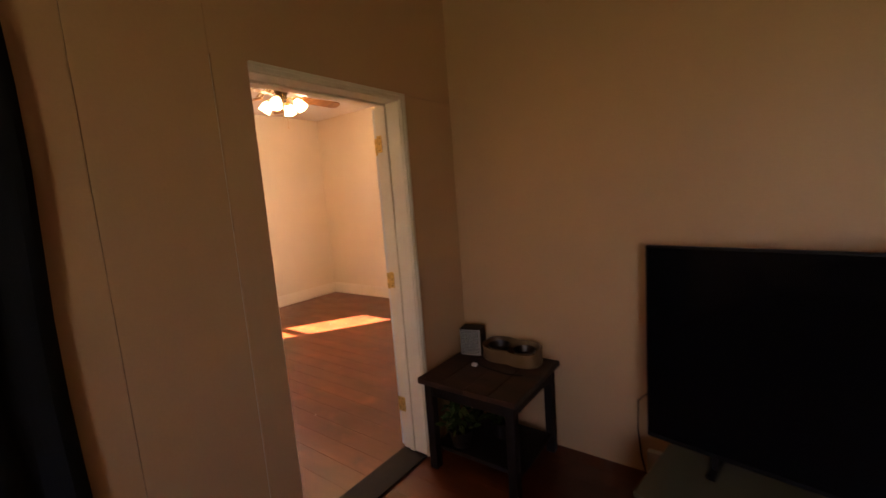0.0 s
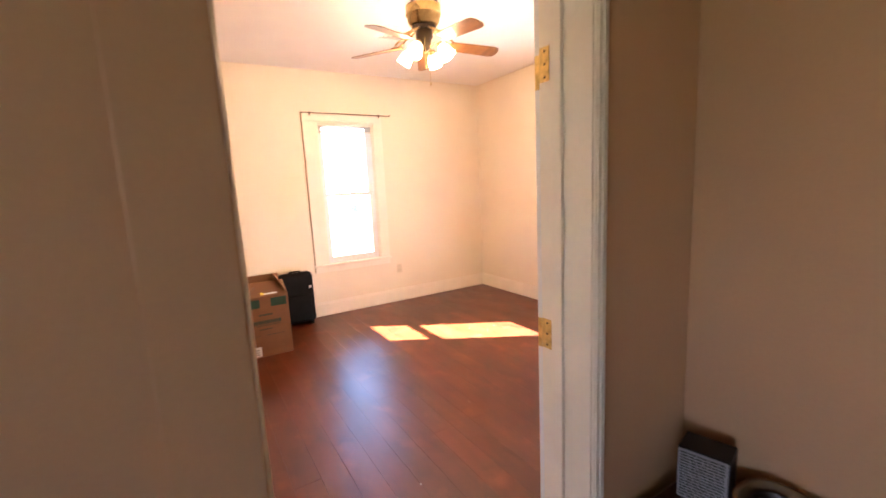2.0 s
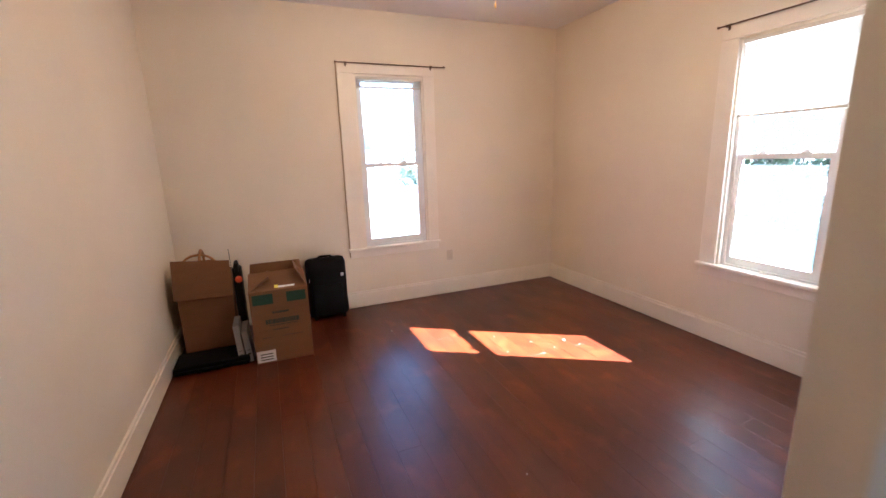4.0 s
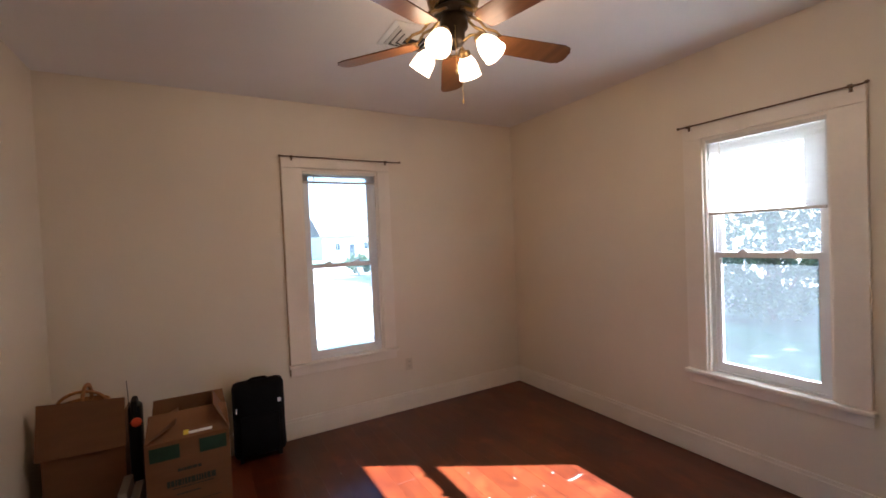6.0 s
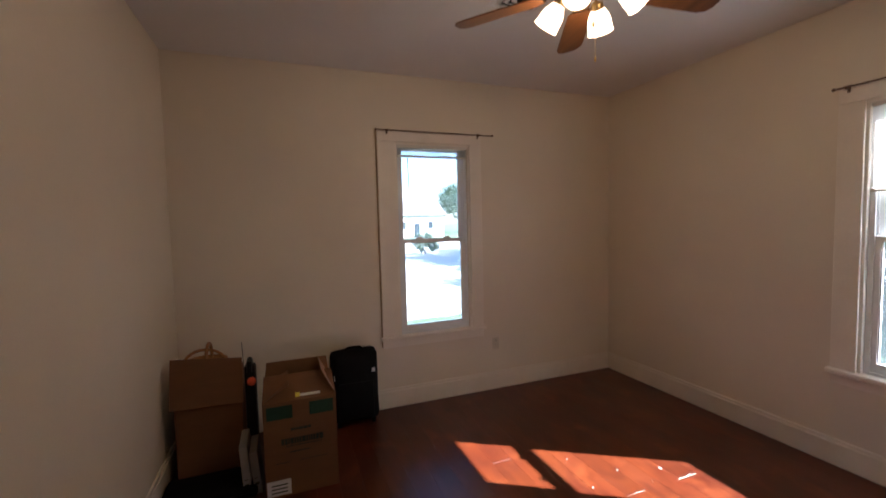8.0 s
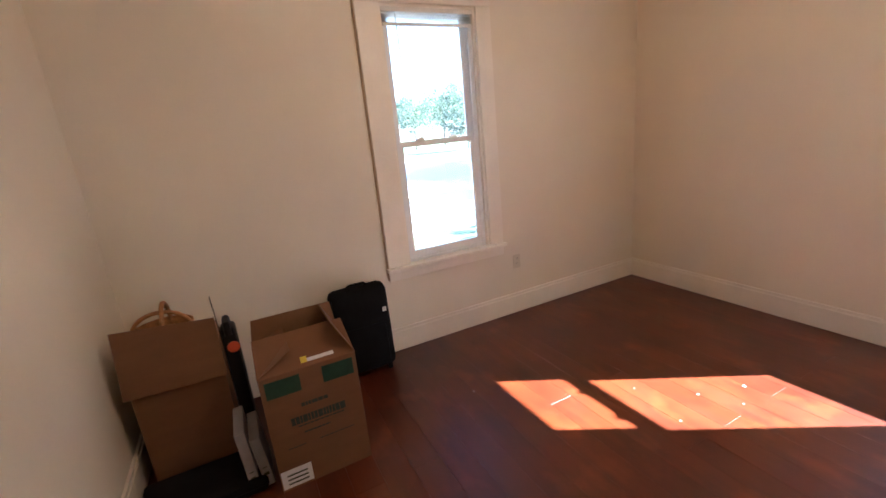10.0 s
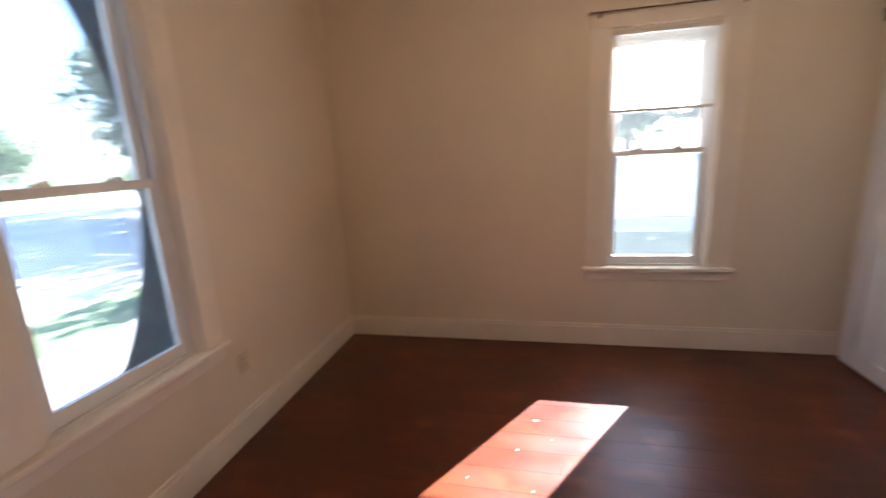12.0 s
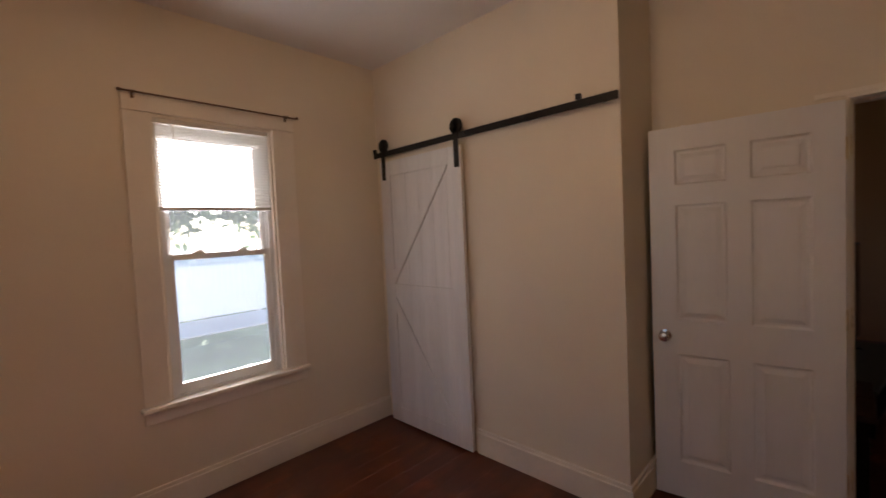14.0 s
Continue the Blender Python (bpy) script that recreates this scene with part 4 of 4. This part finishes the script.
def shrub(x, y, r, seed):
    rnd = random.Random(seed)
    s = thing("shrub", "rounded leafy garden shrub on the lawn", "shrub", pose(x, y, G), group="shrubs")
    for i in range(4):
        a = i * 1.6
        part("stem", tube([(0, 0, 0), (0.2 * r * math.cos(a), 0.2 * r * math.sin(a), 0.5 * r), (0.5 * r * math.cos(a), 0.5 * r * math.sin(a), 1.1 * r)], 0.02, 6), BARK, s)
    bm = bmesh.new()
    crown(bm, rnd, Vector((0, 0, r * 0.85)), r, 40, 60, 0.05 + 0.03 * r)
    part("crown", bm, LEAF, s)


for i, (x, y, r) in enumerate(((-0.9, 8.3, 1.1), (-2.6, 9.4, 2.0), (-5.0, 9.9, 2.4), (-7.8, 10.4, 2.5), (-10.8, 10.8, 2.4), (-0.2, 11.2, 2.0), (-24, 6.0, 0.9), (-24, -4.5, 0.8))):
    shrub(x, y, r, 60 + i)

fence = thing("garden_fence", "tall white board fence along a garden path", "fence", pose(1.2, 9.6, G))
bm_me = mesh_of("board", block(0, 0.145, 0, 0.02, 0.05, 1.75, 0.004), WHITEP)
for i in range(70):
    b = new("board", bm_me)
    b.parent = fence
    b.location = (i * 0.152, 0, 0)
for z in (0.35, 1.4):
    part("rail", block(0, 10.64, 0.021, 0.06, z, z + 0.09), WHITEP, fence)
for i in range(5):
    part("post", block(i * 2.6, i * 2.6 + 0.09, 0.061, 0.15, 0, 1.85, 0.004), WHITEP, fence)


def house(x, y, w, d, h, rz):
    o = thing("house", "pale sided house with a gable roof across the road", "house", pose(x, y, G, 0, 0, rz), group="far houses")
    part("wall", block(-w / 2, w / 2, -d / 2, d / 2, 0, h), SIDING, o)
    part("roof", prism([(-w / 2 - 0.4, h), (w / 2 + 0.4, h), (0, h + w * 0.36)], -d / 2 - 0.4, d / 2 + 0.4), ROOFM, o)
    for i in (-1, 1):
        wd = part("window", block(w / 2 + 0.002, w / 2 + 0.06, i * d * 0.25 - 0.5, i * d * 0.25 + 0.5, 1.2, 2.5), WHITEP, o)
        part("pane", block(w / 2 + 0.061, w / 2 + 0.07, i * d * 0.25 - 0.42, i * d * 0.25 + 0.42, 1.28, 2.42), DARKPANE, wd)
    part("door", block(w / 2 + 0.002, w / 2 + 0.05, -0.45, 0.45, 0.1, 2.15), DARKPANE, o)


house(-60, -6, 8, 10, 3.4, 0)
house(-62, 16, 8, 9, 3.4, 4)
pole = thing("utility_pole", "wooden utility pole with crossarm beside the road", "utility pole", pose(-18.2, 0.2, G))
part("post", lathe([(0.16, 0), (0.11, 9.0)], 12), BARK, pole, "", True)
part("crossarm", block(-0.06, 0.06, -1.1, 1.1, 8.3, 8.42), BARK, pole)
for y in (-0.95, 0.95):
    part("insulator", lathe([(0.03, 8.42), (0.05, 8.48), (0.02, 8.55)], 8, pose(0, y, 0)), VINYL, pole)

for x, y, r in ((1.574, -1.029, 0.024), (1.480, -1.290, 0.015), (1.656, -1.185, 0.010), (1.562, -1.557, 0.012), (1.253, -1.515, 0.008), (0.745, -2.279, 0.012), (2.716, -2.157, 0.010), (3.244, -2.830, 0.010)):
    rnd = random.Random(int(x * 1000))
    k = thing("paint_fleck", "dried white paint fleck on the plank floor", "paint fleck", pose(x, y, 0.0006), group="paint flecks")
    bm = bmesh.new()
    r *= 0.5
    top = [bm.verts.new((r * rnd.uniform(0.5, 1.0) * math.cos(a), r * rnd.uniform(0.4, 0.8) * math.sin(a), 0.001)) for a in np.linspace(0, 5.6, 9)]
    low = [bm.verts.new((v.co.x * 1.05, v.co.y * 1.05, -0.0003)) for v in top]
    bm.faces.new(top)
    for a in range(9):
        bm.faces.new((low[a], low[(a + 1) % 9], top[(a + 1) % 9], top[a]))
    part("fleck", bm, LABELM, k)

# ---------------------------------------------------------------- floor planks, last
floor = structure("floor", block(-0.17, 8.65, -7.65, 0.17, -0.12, -0.022), SUBFLOOR, "worn red-brown painted wide plank floor", "floor")
PITCH = 0.14
plank_meshes = {}


def plank(x0, x1, y):
    key = round(x1 - x0, 3)
    if key not in plank_meshes:
        w = PITCH - 0.0005
        bm = bmesh.new()
        l = x1 - x0 - 0.0005
        vs = []
        for z, i in ((-0.02, 0.0), (-0.0005, 0.0), (0.0, 0.0005)):
            vs.append([bm.verts.new(p) for p in ((i, i, z), (l - i, i, z), (l - i, w - i, z), (i, w - i, z))])
        for a, b in zip(vs, vs[1:]):
            for k in range(4):
                bm.faces.new((a[k], a[(k + 1) % 4], b[(k + 1) % 4], b[k]))
        bm.faces.new(vs[-1])
        plank_meshes[key] = mesh_of("plank", bm, FLOOR)
    p = new("plank", plank_meshes[key])
    p.parent = floor
    p.location = (x0, y, 0.0)


rnd = random.Random(5)
y = -2.69 - 10 * PITCH
while y < 0.02:
    cut = rnd.choice((1.1, 1.7, 2.3, 2.9, 3.3))
    plank(-0.02, cut, y)
    plank(cut, 4.12, y)
    y += PITCH
y = -2.69 - 35 * PITCH
while y < -2.31:
    cut = rnd.choice((5.4, 6.0, 6.6, 7.4))
    plank(4.12, cut, y)
    plank(cut, 8.5, y)
    y += PITCH
